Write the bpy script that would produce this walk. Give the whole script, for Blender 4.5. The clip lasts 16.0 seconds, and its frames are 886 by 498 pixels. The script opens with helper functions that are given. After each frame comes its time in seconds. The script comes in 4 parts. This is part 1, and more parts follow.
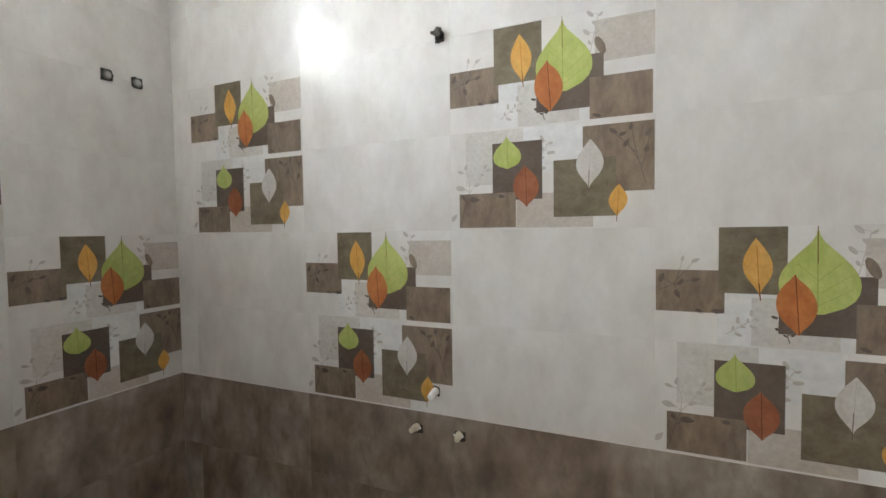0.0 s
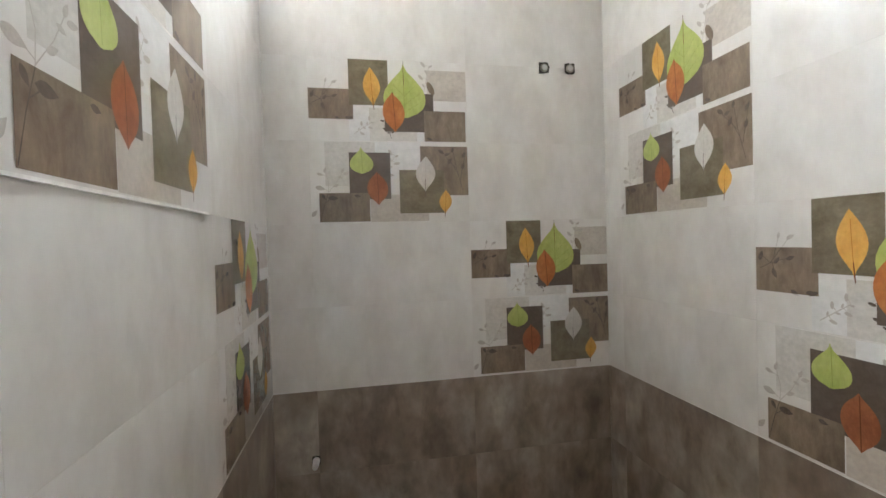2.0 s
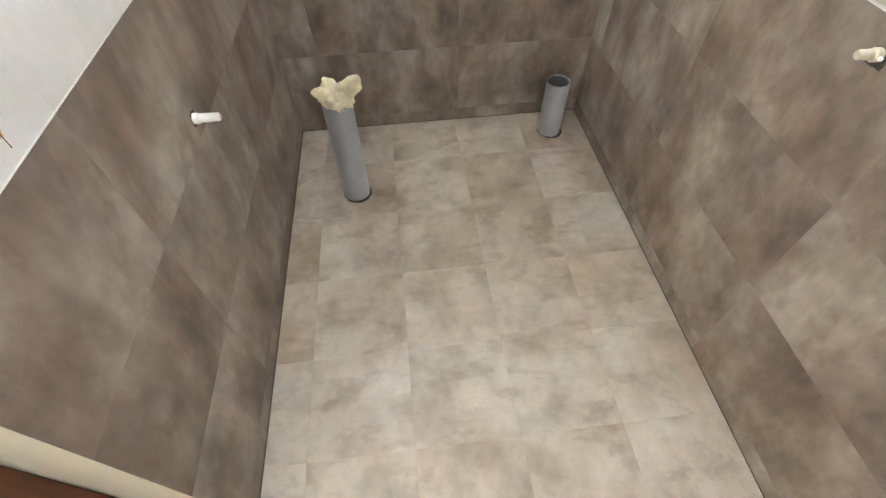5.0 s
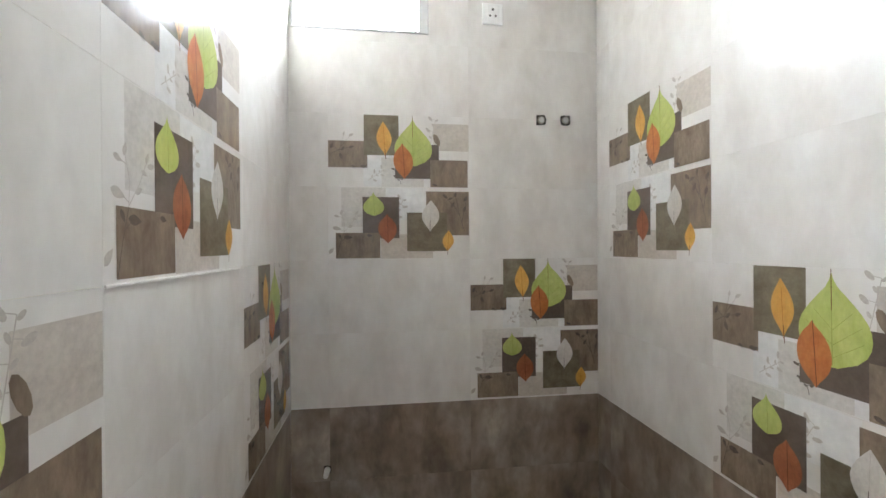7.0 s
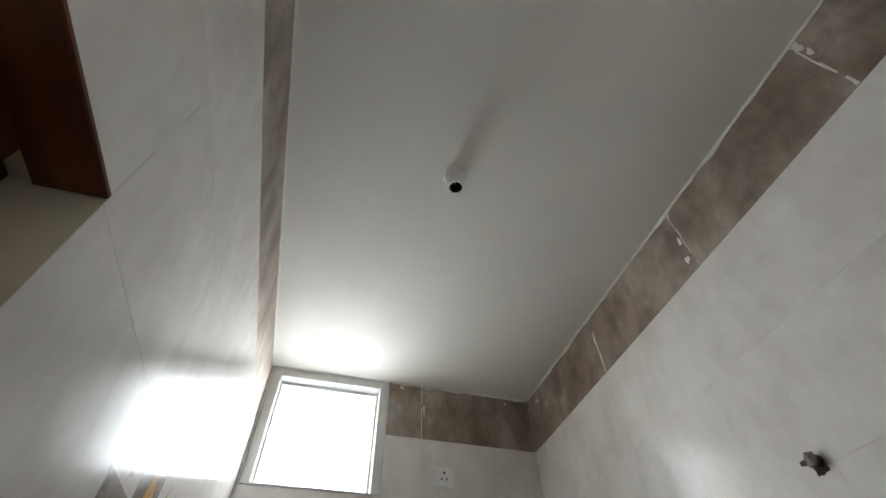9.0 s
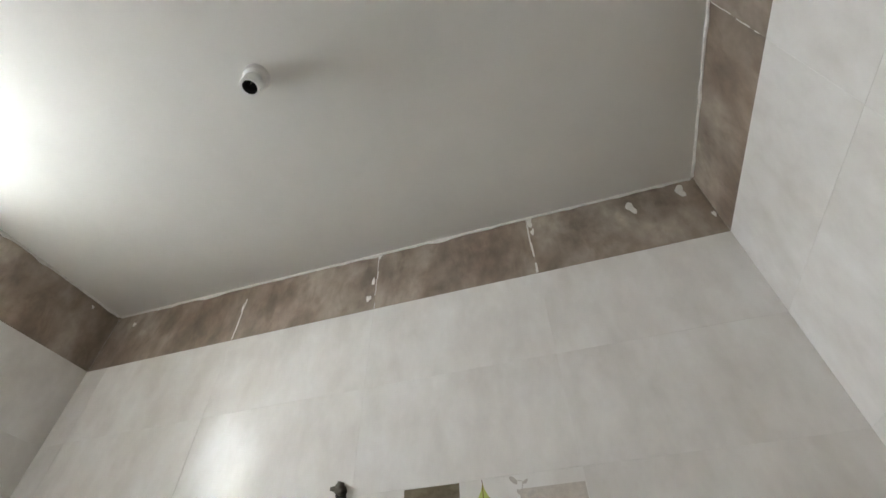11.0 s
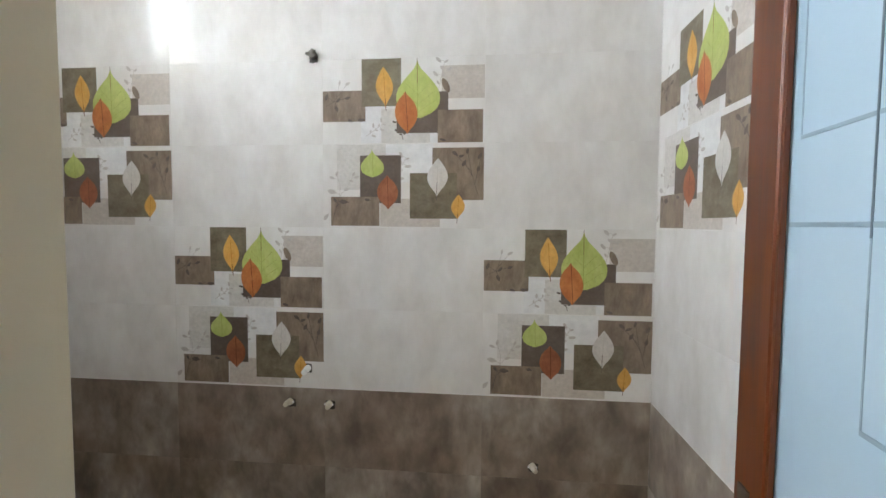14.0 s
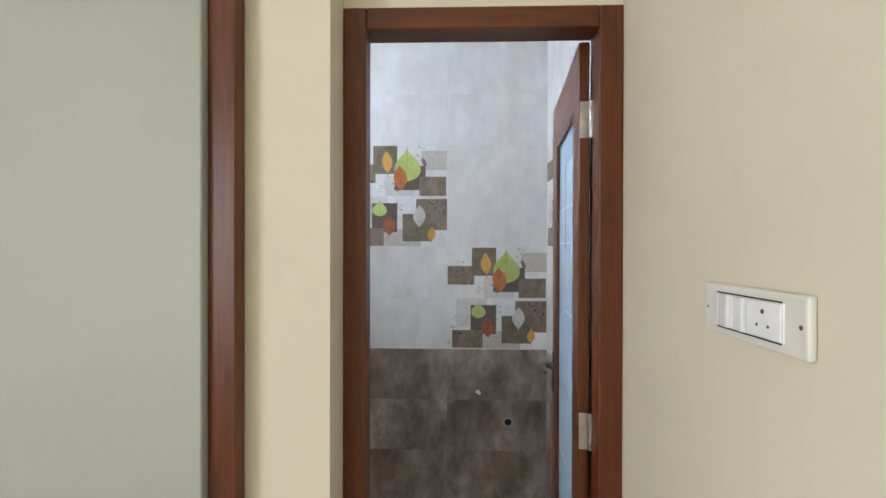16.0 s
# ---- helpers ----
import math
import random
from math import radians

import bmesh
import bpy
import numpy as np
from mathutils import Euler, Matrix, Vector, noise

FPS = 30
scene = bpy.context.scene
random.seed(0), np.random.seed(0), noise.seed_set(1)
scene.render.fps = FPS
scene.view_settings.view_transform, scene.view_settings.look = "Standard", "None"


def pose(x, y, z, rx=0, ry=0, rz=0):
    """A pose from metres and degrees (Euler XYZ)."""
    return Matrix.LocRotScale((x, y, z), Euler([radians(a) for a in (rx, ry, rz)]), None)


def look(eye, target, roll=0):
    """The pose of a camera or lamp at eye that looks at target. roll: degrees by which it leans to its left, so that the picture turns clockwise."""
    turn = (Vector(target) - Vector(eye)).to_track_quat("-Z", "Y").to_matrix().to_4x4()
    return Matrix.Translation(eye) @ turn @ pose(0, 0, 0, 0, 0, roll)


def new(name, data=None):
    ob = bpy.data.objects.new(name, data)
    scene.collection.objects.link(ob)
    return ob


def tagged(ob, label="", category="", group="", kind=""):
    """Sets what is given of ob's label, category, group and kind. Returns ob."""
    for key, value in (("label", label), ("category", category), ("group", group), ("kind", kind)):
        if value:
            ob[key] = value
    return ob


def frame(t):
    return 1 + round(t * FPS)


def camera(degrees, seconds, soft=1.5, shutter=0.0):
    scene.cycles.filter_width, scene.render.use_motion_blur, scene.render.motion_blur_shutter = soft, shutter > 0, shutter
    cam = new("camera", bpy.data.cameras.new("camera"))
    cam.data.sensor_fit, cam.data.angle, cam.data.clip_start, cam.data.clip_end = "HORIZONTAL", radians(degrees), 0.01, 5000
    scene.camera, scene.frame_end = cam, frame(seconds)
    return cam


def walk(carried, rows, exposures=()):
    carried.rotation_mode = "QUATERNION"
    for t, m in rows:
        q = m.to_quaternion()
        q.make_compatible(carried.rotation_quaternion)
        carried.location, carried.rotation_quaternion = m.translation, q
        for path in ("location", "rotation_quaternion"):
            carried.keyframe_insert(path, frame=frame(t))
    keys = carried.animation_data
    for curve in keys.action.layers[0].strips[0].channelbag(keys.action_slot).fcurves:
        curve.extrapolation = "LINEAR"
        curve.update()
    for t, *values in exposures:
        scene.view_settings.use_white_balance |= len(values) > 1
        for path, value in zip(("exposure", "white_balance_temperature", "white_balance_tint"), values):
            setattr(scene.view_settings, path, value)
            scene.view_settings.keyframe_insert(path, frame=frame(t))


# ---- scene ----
cam = camera(89.6, 16.0, soft=1.5)
PATH = [
    (0, (1.814, -0.011, 1.498), (1.019, 1.822, 1.418), -0.82),
    (0.5, (1.768, 0.078, 1.493), (0.493, 1.617, 1.425), -1.20),
    (1, (1.698, 0.171, 1.476), (0.025, 1.266, 1.426), -1.51),
    (1.5, (1.653, 0.222, 1.463), (-0.259, 0.808, 1.416), -1.58),
    (2, (1.662, 0.293, 1.428), (-0.301, 0.675, 1.391), -1.66),
    (2.5, (1.693, 0.347, 1.384), (-0.282, 0.641, 1.270), -1.64),
    (3, (1.724, 0.394, 1.320), (-0.183, 0.634, 0.769), -1.40),
    (3.5, (1.763, 0.448, 1.261), (0.085, 0.634, 0.186), -1.45),
    (3.7, (1.776, 0.463, 1.243), (0.233, 0.632, -0.022), -1.40),
    (4.2, (1.787, 0.470, 1.239), (0.508, 0.602, -0.294), -1.40),
    (5.2, (1.794, 0.461, 1.281), (0.583, 0.582, -0.306), -1.20),
    (5.8, (1.796, 0.452, 1.347), (0.281, 0.619, 0.052), -1.00),
    (6, (1.803, 0.435, 1.381), (0.150, 0.626, 0.272), -0.90),
    (6.5, (1.825, 0.402, 1.477), (-0.070, 0.634, 0.881), -0.51),
    (7, (1.862, 0.356, 1.549), (-0.120, 0.626, 1.542), -0.41),
    (7.5, (1.901, 0.336, 1.621), (0.007, 0.610, 2.202), -0.28),
    (8, (1.941, 0.314, 1.681), (0.296, 0.569, 2.790), -0.08),
    (8.2, (1.957, 0.303, 1.684), (0.421, 0.547, 2.941), 0.02),
    (8.7, (1.957, 0.277, 1.691), (0.640, 0.555, 3.170), -0.30),
    (9.5, (1.935, 0.225, 1.700), (0.824, 0.816, 3.254), -0.80),
    (10.3, (1.903, 0.189, 1.711), (1.060, 1.274, 3.164), -1.01),
    (10.5, (1.897, 0.183, 1.715), (1.188, 1.366, 3.164), -1.17),
    (11, (1.872, 0.172, 1.718), (1.475, 1.511, 3.150), -1.53),
    (11.5, (1.846, 0.197, 1.695), (1.549, 1.605, 3.084), -0.93),
    (12, (1.850, 0.219, 1.633), (1.571, 1.890, 2.697), -0.09),
    (12.5, (1.891, 0.152, 1.602), (1.572, 2.059, 2.113), -0.11),
    (13, (1.848, 0.024, 1.557), (1.519, 1.996, 1.610), 0.13),
    (13.5, (1.850, -0.119, 1.530), (1.560, 1.859, 1.472), 0.23),
    (14, (1.871, -0.284, 1.512), (1.676, 1.704, 1.404), 0.38),
    (14.5, (1.874, -0.509, 1.499), (1.781, 1.486, 1.401), 0.48),
    (15, (1.858, -0.783, 1.499), (1.834, 1.215, 1.433), 0.57),
    (15.5, (1.887, -1.060, 1.495), (1.887, 0.940, 1.467), 0.61),
    (16, (1.911, -1.332, 1.502), (1.853, 0.667, 1.492), 0.12),
]
EXPOSURE = [
    (0.0, 0.79, 6400, 10), (1.0, 1.11, 6500, 10), (1.5, 1.19, 6550, 10), (2.0, 1.20, 6500, 10), (2.5, 1.34, 6400, 10), (3.5, 2.54, 6250, 10),
    (6.0, 2.59, 5980, 10), (6.5, 2.04, 5750, 9), (7.0, 1.18, 6350, 10), (7.5, -0.01, 6450, 11), (8.0, -0.54, 6650, 10), (8.2, -0.64, 6650, 10),
    (10.3, -0.35, 6700, 10), (11.0, 0.09, 6700, 10), (12.5, 0.52, 6450, 10), (13.5, 0.79, 6400, 10), (14.0, 0.79, 6300, 10), (14.5, 0.89, 6600, 12),
    (15.0, 1.09, 5450, 4), (15.5, 0.94, 5620, 10), (16.0, 0.77, 5620, 11),
]
walk(cam, [(t, look(eye, target, roll)) for t, eye, target, roll in PATH], EXPOSURE)

# plan of the bathroom, metres: x along the shower wall, y from the door wall to it
X0, X1, Y0, Y1 = 0.0, 2.445, -0.013, 1.300
FLOOR, DADO, BAND, CEIL = -0.060, 0.900, 2.705, 2.980
TILE_W, TILE_H = 0.585, 0.300
WIN = (-0.004, 0.557, 2.440, 2.976)          # y0, y1, z0, z1 in the west wall
DOOR = (1.592, 2.330, 2.117)                # x0, x1, top of the opening in the south wall
HALL_X = 2.335                              # face of the passage's side wall
HALL_Y = -3.60

# ---------------------------------------------------------------- world and lights
world = bpy.data.worlds.new("sky")
scene.world = world
world.use_nodes = True
wn = world.node_tree
sky = wn.nodes.new("ShaderNodeTexSky")
sky.sky_type = 'NISHITA'
sky.sun_disc = False
sky.sun_elevation = radians(50)
sky.sun_rotation = radians(150)
wn.links.new(sky.outputs[0], wn.nodes["Background"].inputs[0])
wn.nodes["Background"].inputs[1].default_value = 0.12


def area_lamp(name, eye, target, sx, sy, watts, colour):
    data = bpy.data.lights.new(name, 'AREA')
    data.shape, data.size, data.size_y = 'RECTANGLE', sx, sy
    data.energy, data.color = watts, colour
    ob = new(name, data)
    ob.matrix_world = look(eye, target)
    return ob


# daylight in the bathroom's high window and from an added, unseen window of the room outside
area_lamp("window_daylight", (-0.50, 0.2765, 3.05), (1.20, 0.2765, 2.40), 2.40, 1.12, 318, (0.885, 0.945, 1.0))
area_lamp("unseen_room_daylight", (-0.55, -2.80, 1.60), (2.0, -2.80, 1.45), 1.30, 1.40, 40, (1.0, 0.965, 0.925))
sun_data = bpy.data.lights.new("sun", 'SUN')
sun_data.energy, sun_data.angle, sun_data.color = 2.5, radians(0.5), (1.0, 0.96, 0.90)
sun = new("sun", sun_data)
sun.matrix_world = look((4, -6, 9), (0, 0, 0))


# ---------------------------------------------------------------- materials
def material(name):
    m = bpy.data.materials.new(name)
    m.use_nodes = True
    return m, m.node_tree, m.node_tree.nodes["Principled BSDF"]


def node(nt, kind, **inputs):
    n = nt.nodes.new(kind)
    for key, value in inputs.items():
        n.inputs[key.replace("_", " ")].default_value = value
    return n


def coords(nt, scale, per_object=True):
    """Object coordinates, stretched, shifted from object to object."""
    tc = nt.nodes.new("ShaderNodeTexCoord")
    mp = nt.nodes.new("ShaderNodeMapping")
    mp.inputs["Scale"].default_value = scale
    nt.links.new(tc.outputs["Object"], mp.inputs["Vector"])
    if per_object:
        info = nt.nodes.new("ShaderNodeObjectInfo")
        mul = nt.nodes.new("ShaderNodeMath")
        mul.operation = 'MULTIPLY'
        mul.inputs[1].default_value = 37.0
        nt.links.new(info.outputs["Random"], mul.inputs[0])
        nt.links.new(mul.outputs[0], mp.inputs["Location"])
    return mp.outputs["Vector"]


def noise_tex(nt, vector, scale, detail=4.0, rough=0.55, distortion=0.0):
    n = node(nt, "ShaderNodeTexNoise", Scale=scale, Detail=detail, Roughness=rough, Distortion=distortion)
    nt.links.new(vector, n.inputs["Vector"])
    return n.outputs["Fac"]


def ramp(nt, fac, stops):
    r = nt.nodes.new("ShaderNodeValToRGB")
    e = r.color_ramp.elements
    while len(e) < len(stops):
        e.new(0.5)
    for el, (p, c) in zip(e, stops):
        el.position, el.color = p, (*c, 1.0)
    nt.links.new(fac, r.inputs["Fac"])
    return r.outputs["Color"]


def blend(nt, a, b, fac, mode='MIX'):
    m = nt.nodes.new("ShaderNodeMix")
    m.data_type, m.blend_type = 'RGBA', mode
    for socket, v in ((m.inputs[0], fac), (m.inputs[6], a), (m.inputs[7], b)):
        if isinstance(v, (int, float)):
            socket.default_value = v
        elif isinstance(v, tuple):
            socket.default_value = (*v, 1.0)
        else:
            nt.links.new(v, socket)
    return m.outputs[2]


def bump(nt, bsdf, height, strength, distance=0.002):
    b = node(nt, "ShaderNodeBump", Strength=strength, Distance=distance)
    nt.links.new(height, b.inputs["Height"])
    nt.links.new(b.outputs["Normal"], bsdf.inputs["Normal"])


def span(nt, fac, lo, hi):
    r = node(nt, "ShaderNodeMapRange")
    r.inputs["To Min"].default_value, r.inputs["To Max"].default_value = lo, hi
    r.inputs["From Min"].default_value, r.inputs["From Max"].default_value = 0.25, 0.75
    nt.links.new(fac, r.inputs["Value"])
    return r.outputs["Result"]


def mottled(name, dark, mid, light, scale, stretch, fine, rough, gloss_var=0.06, relief=0.06, blotch=None, grainy=0.55):
    """Cloudy glazed or satin ceramic: broad clouds, drawn-out streaks and fine grain."""
    m, nt, p = material(name)
    v = coords(nt, stretch)
    cloud = noise_tex(nt, v, scale, 5.0, 0.56, 0.12)
    col = ramp(nt, cloud, [(0.30, dark), (0.50, mid), (0.70, light)])
    grain = noise_tex(nt, v, fine, 4.0, 0.62)
    col = blend(nt, col, ramp(nt, grain, [(0.3, (0.78, 0.77, 0.76)), (0.7, (1.12, 1.12, 1.12))]), grainy, 'MULTIPLY')
    if blotch:
        spot = noise_tex(nt, coords(nt, (0.9, 1.0, 1.0)), scale * 0.45, 3.0, 0.5, 0.2)
        vein = noise_tex(nt, coords(nt, (1.0, 0.45, 1.0)), scale * 2.2, 4.0, 0.6, 0.4)
        col = blend(nt, col, ramp(nt, vein, [(0.36, (0.70, 0.66, 0.63)), (0.46, (1.0, 1.0, 1.0)), (0.60, (1.0, 1.0, 1.0)), (0.70, (1.22, 1.20, 1.17))]), 0.55, 'MULTIPLY')
        col = blend(nt, col, ramp(nt, spot, [(0.38, blotch), (0.62, (1.0, 1.0, 1.0))]), 0.8, 'MULTIPLY')
    nt.links.new(col, p.inputs["Base Color"])
    nt.links.new(span(nt, grain, rough - gloss_var, rough + gloss_var), p.inputs["Roughness"])
    wave = noise_tex(nt, coords(nt, (1, 1, 1)), 9.0, 3.0, 0.5)
    bump(nt, p, wave, relief, 0.004)
    return m


def plain(name, colour, rough, metal=0.0, vary=0.10, scale=30.0, relief=0.0):
    m, nt, p = material(name)
    v = coords(nt, (1, 1, 1))
    f = noise_tex(nt, v, scale, 4.0, 0.6)
    lo = tuple(c * (1 - vary) for c in colour)
    hi = tuple(min(1.0, c * (1 + vary)) for c in colour)
    nt.links.new(ramp(nt, f, [(0.3, lo), (0.7, hi)]), p.inputs["Base Color"])
    nt.links.new(span(nt, f, max(0.02, rough - 0.05), rough + 0.05), p.inputs["Roughness"])
    p.inputs["Metallic"].default_value = metal
    if relief:
        bump(nt, p, f, relief)
    return m


WHITE_TILE = mottled("pale_glazed_tile", (0.675, 0.640, 0.600), (0.745, 0.715, 0.680), (0.795, 0.775, 0.748), 6.5, (1.3, 0.7, 1.0), 18.0, 0.150, 0.012, 0.04, None, 0.20)
glaze = WHITE_TILE.node_tree.nodes["Principled BSDF"]
glaze.inputs["Specular IOR Level"].default_value = 0.32
BROWN_TILE = mottled("brown_satin_tile", (0.185, 0.146, 0.117), (0.325, 0.273, 0.222), (0.480, 0.420, 0.352), 6.0, (1.3, 0.75, 1.0), 24.0, 0.46, 0.07, 0.06, (0.66, 0.57, 0.52), 0.55)
FLOOR_TILE = mottled("taupe_floor_tile", (0.36, 0.305, 0.240), (0.50, 0.440, 0.362), (0.60, 0.545, 0.470), 6.5, (1.0, 1.0, 1.0), 30.0, 0.42, 0.07, 0.08, (0.82, 0.75, 0.67), 0.45)
GROUT = plain("pale_grout", (0.71, 0.69, 0.655), 0.85, vary=0.2, scale=60, relief=0.2)
GROUT_DARK = plain("brown_grout", (0.27, 0.235, 0.20), 0.85, vary=0.2, scale=60, relief=0.2)


def glazed_print(name, dark, light, scale=22.0, stretch=(1, 1, 1), rough=0.155):
    m, nt, p = material(name)
    v = coords(nt, stretch)
    f = noise_tex(nt, v, scale, 6.0, 0.68, 0.3)
    g = noise_tex(nt, v, scale * 5.0, 3.0, 0.6)
    col = ramp(nt, f, [(0.30, dark), (0.70, light)])
    col = blend(nt, col, ramp(nt, g, [(0.3, (0.82, 0.82, 0.82)), (0.7, (1.1, 1.1, 1.1))]), 0.6, 'MULTIPLY')
    nt.links.new(col, p.inputs["Base Color"])
    p.inputs["Roughness"].default_value = rough
    p.inputs["Specular IOR Level"].default_value = 0.32
    return m


PRINT = {
    "olive": glazed_print("print_olive_brown", (0.135, 0.110, 0.070), (0.250, 0.210, 0.145), 18, (1.0, 1.1, 1)),
    "umber": glazed_print("print_umber", (0.112, 0.086, 0.068), (0.168, 0.132, 0.106), 14),
    "taupe": glazed_print("print_taupe", (0.155, 0.112, 0.082), (0.320, 0.248, 0.184), 14, (1.5, 0.6, 1)),
    "beige": glazed_print("print_beige", (0.52, 0.46, 0.40), (0.62, 0.565, 0.505), 16),
    "mist": glazed_print("print_mist", (0.60, 0.565, 0.52), (0.68, 0.65, 0.61), 16),
    "clear": glazed_print("print_clear_white", (0.73, 0.715, 0.70), (0.77, 0.76, 0.745), 6),
    "green": glazed_print("print_lime_leaf", (0.40, 0.46, 0.115), (0.53, 0.575, 0.20), 12, (1.5, 0.8, 1)),
    "green_vein": glazed_print("print_lime_vein", (0.30, 0.35, 0.08), (0.37, 0.42, 0.12), 20),
    "orange": glazed_print("print_rust_leaf", (0.40, 0.125, 0.040), (0.58, 0.220, 0.075), 16, (1.4, 0.9, 1)),
    "amber": glazed_print("print_amber_leaf", (0.60, 0.31, 0.070), (0.74, 0.43, 0.12), 16, (1.4, 0.9, 1)),
    "amber_vein": glazed_print("print_amber_vein", (0.42, 0.15, 0.02), (0.50, 0.20, 0.03), 20),
    "russet": glazed_print("print_russet_leaf", (0.25, 0.085, 0.042), (0.42, 0.155, 0.075), 16, (1.4, 0.9, 1)),
    "dark_vein": glazed_print("print_dark_vein", (0.13, 0.045, 0.02), (0.19, 0.065, 0.03), 20),
    "silver": glazed_print("print_silver_leaf", (0.56, 0.525, 0.475), (0.68, 0.645, 0.60), 18, (1.4, 0.9, 1)),
    "sprig": glazed_print("print_sprig", (0.10, 0.080, 0.065), (0.16, 0.130, 0.105), 30),
    "faint": glazed_print("print_faint_sprig", (0.49, 0.445, 0.40), (0.57, 0.525, 0.48), 30),
}


def painted_wall(name, colour, rough=0.75, stain=0.06):
    m, nt, p = material(name)
    v = coords(nt, (1, 1, 1), False)
    f = noise_tex(nt, v, 1.7, 5.0, 0.6, 0.3)
    g = noise_tex(nt, v, 90.0, 4.0, 0.6)
    col = ramp(nt, f, [(0.3, tuple(c * (1 - stain) for c in colour)), (0.7, tuple(min(1, c * (1 + stain * 0.6)) for c in colour))])
    nt.links.new(col, p.inputs["Base Color"])
    p.inputs["Roughness"].default_value = rough
    h = nt.nodes.new("ShaderNodeMath")
    h.operation = 'ADD'
    nt.links.new(noise_tex(nt, v, 6.0, 3.0, 0.5), h.inputs[0])
    nt.links.new(g, h.inputs[1])
    bump(nt, p, h.outputs[0], 0.12, 0.003)
    return m


CREAM = painted_wall("cream_paint", (0.74, 0.685, 0.535))
PALE_GREEN = painted_wall("pale_green_cream_paint", (0.41, 0.42, 0.362), 0.55)
CEILING_WHITE = painted_wall("ceiling_white_paint", (0.85, 0.835, 0.79), 0.8)
PLASTER = plain("white_plaster", (0.78, 0.76, 0.725), 0.85, vary=0.12, scale=45, relief=0.5)


def wood(name, dark, mid, light, rough, along=2):
    m, nt, p = material(name)
    v = coords(nt, tuple(0.55 if k == along else 9.0 for k in range(3)))
    f = noise_tex(nt, v, 4.0, 8.0, 0.65, 1.2)
    streak = noise_tex(nt, coords(nt, tuple(1.2 if k == along else 60.0 for k in range(3))), 3.0, 4.0, 0.6)
    col = ramp(nt, f, [(0.28, dark), (0.5, mid), (0.74, light)])
    col = blend(nt, col, ramp(nt, streak, [(0.35, (0.70, 0.66, 0.64)), (0.65, (1.1, 1.1, 1.1))]), 0.4, 'MULTIPLY')
    nt.links.new(col, p.inputs["Base Color"])
    nt.links.new(span(nt, f, rough - 0.06, rough + 0.08), p.inputs["Roughness"])
    bump(nt, p, streak, 0.10, 0.001)
    return m


STAIN = ((0.062, 0.014, 0.0036), (0.114, 0.028, 0.0065), (0.160, 0.045, 0.011), 0.36)
MAHOGANY = wood("mahogany_stain", *STAIN)
MAHOGANY_ACROSS = wood("mahogany_stain_across", *STAIN, along=0)
PVC = plain("grey_pvc", (0.40, 0.41, 0.42), 0.38, vary=0.08, scale=14)
# darker copy of the PVC: the shade inside the pipes is in the colour
PVC_INSIDE = plain("shaded_pvc_inside", (0.14, 0.145, 0.15), 0.6, vary=0.15)
IVORY_PLASTIC = plain("ivory_plastic", (0.76, 0.735, 0.655), 0.35, vary=0.03)
WHITE_PLASTIC = plain("white_plastic", (0.86, 0.855, 0.84), 0.32, vary=0.04)
OLD_PLASTIC = plain("cream_plastic", (0.70, 0.655, 0.52), 0.4, vary=0.10)
# shade of hollows and narrow gaps, put into a black colour
HOLLOW_SHADE = plain("black_hollow_shade", (0.012, 0.011, 0.010), 0.8)
# shade inside small holes, painted on flat discs
GREY_HOLE = plain("shaded_pin_hole", (0.09, 0.085, 0.08), 0.8)
STEEL = plain("brushed_steel", (0.55, 0.54, 0.52), 0.32, 1.0, 0.12, 50)
BRASS_DULL = plain("dull_nickel_brass", (0.30, 0.28, 0.24), 0.38, 1.0, 0.2, 50)
TARNISHED = plain("tarnished_brass", (0.13, 0.115, 0.095), 0.5, 0.7, 0.3, 60)
FOAM = plain("yellowed_foam_wrap", (0.74, 0.67, 0.45), 0.7, vary=0.25, scale=22, relief=0.5)
ALUMINIUM = plain("white_coated_aluminium", (0.62, 0.62, 0.61), 0.4, vary=0.05)
# painted shade of cuts in the tile; also the dark floor joint
HOLE_SHADE_JOINT = plain("hole_shade_and_joint", (0.05, 0.043, 0.037), 0.9, vary=0.4, scale=80)
FAINT_LINE = plain("faint_glass_line", (0.235, 0.325, 0.405), 0.45, vary=0.10)
ETCH = plain("smoked_etched_line", (0.12, 0.165, 0.205), 0.45, vary=0.10)


def frosted():
    m, nt, p = material("frosted_blue_glass")
    v = coords(nt, (1, 1, 1))
    f = noise_tex(nt, v, 3.0, 3.0, 0.5)
    nt.links.new(ramp(nt, f, [(0.3, (0.47, 0.63, 0.755)), (0.7, (0.52, 0.67, 0.785))]), p.inputs["Base Color"])
    p.inputs["Roughness"].default_value = 0.22
    p.inputs["Transmission Weight"].default_value = 0.12
    p.inputs["IOR"].default_value = 1.45
    return m


FROSTED = frosted()


def clear_glass():
    m, nt, p = material("window_glass")
    p.inputs["Base Color"].default_value = (0.95, 0.97, 0.97, 1)
    p.inputs["Roughness"].default_value = 0.05
    p.inputs["Transmission Weight"].default_value = 1.0
    p.inputs["IOR"].default_value = 1.1
    return m


CLEAR = clear_glass()


# ---------------------------------------------------------------- building helpers
def mesh_of(name, bm, mats, smooth=False):
    me = bpy.data.meshes.new(name)
    bm.normal_update()
    bm.to_mesh(me)
    bm.free()
    for m in (mats if isinstance(mats, (list, tuple)) else [mats]):
        me.materials.append(m)
    if smooth:
        for p in me.polygons:
            p.use_smooth = True
        me.set_sharp_from_angle(angle=radians(38))
    return me


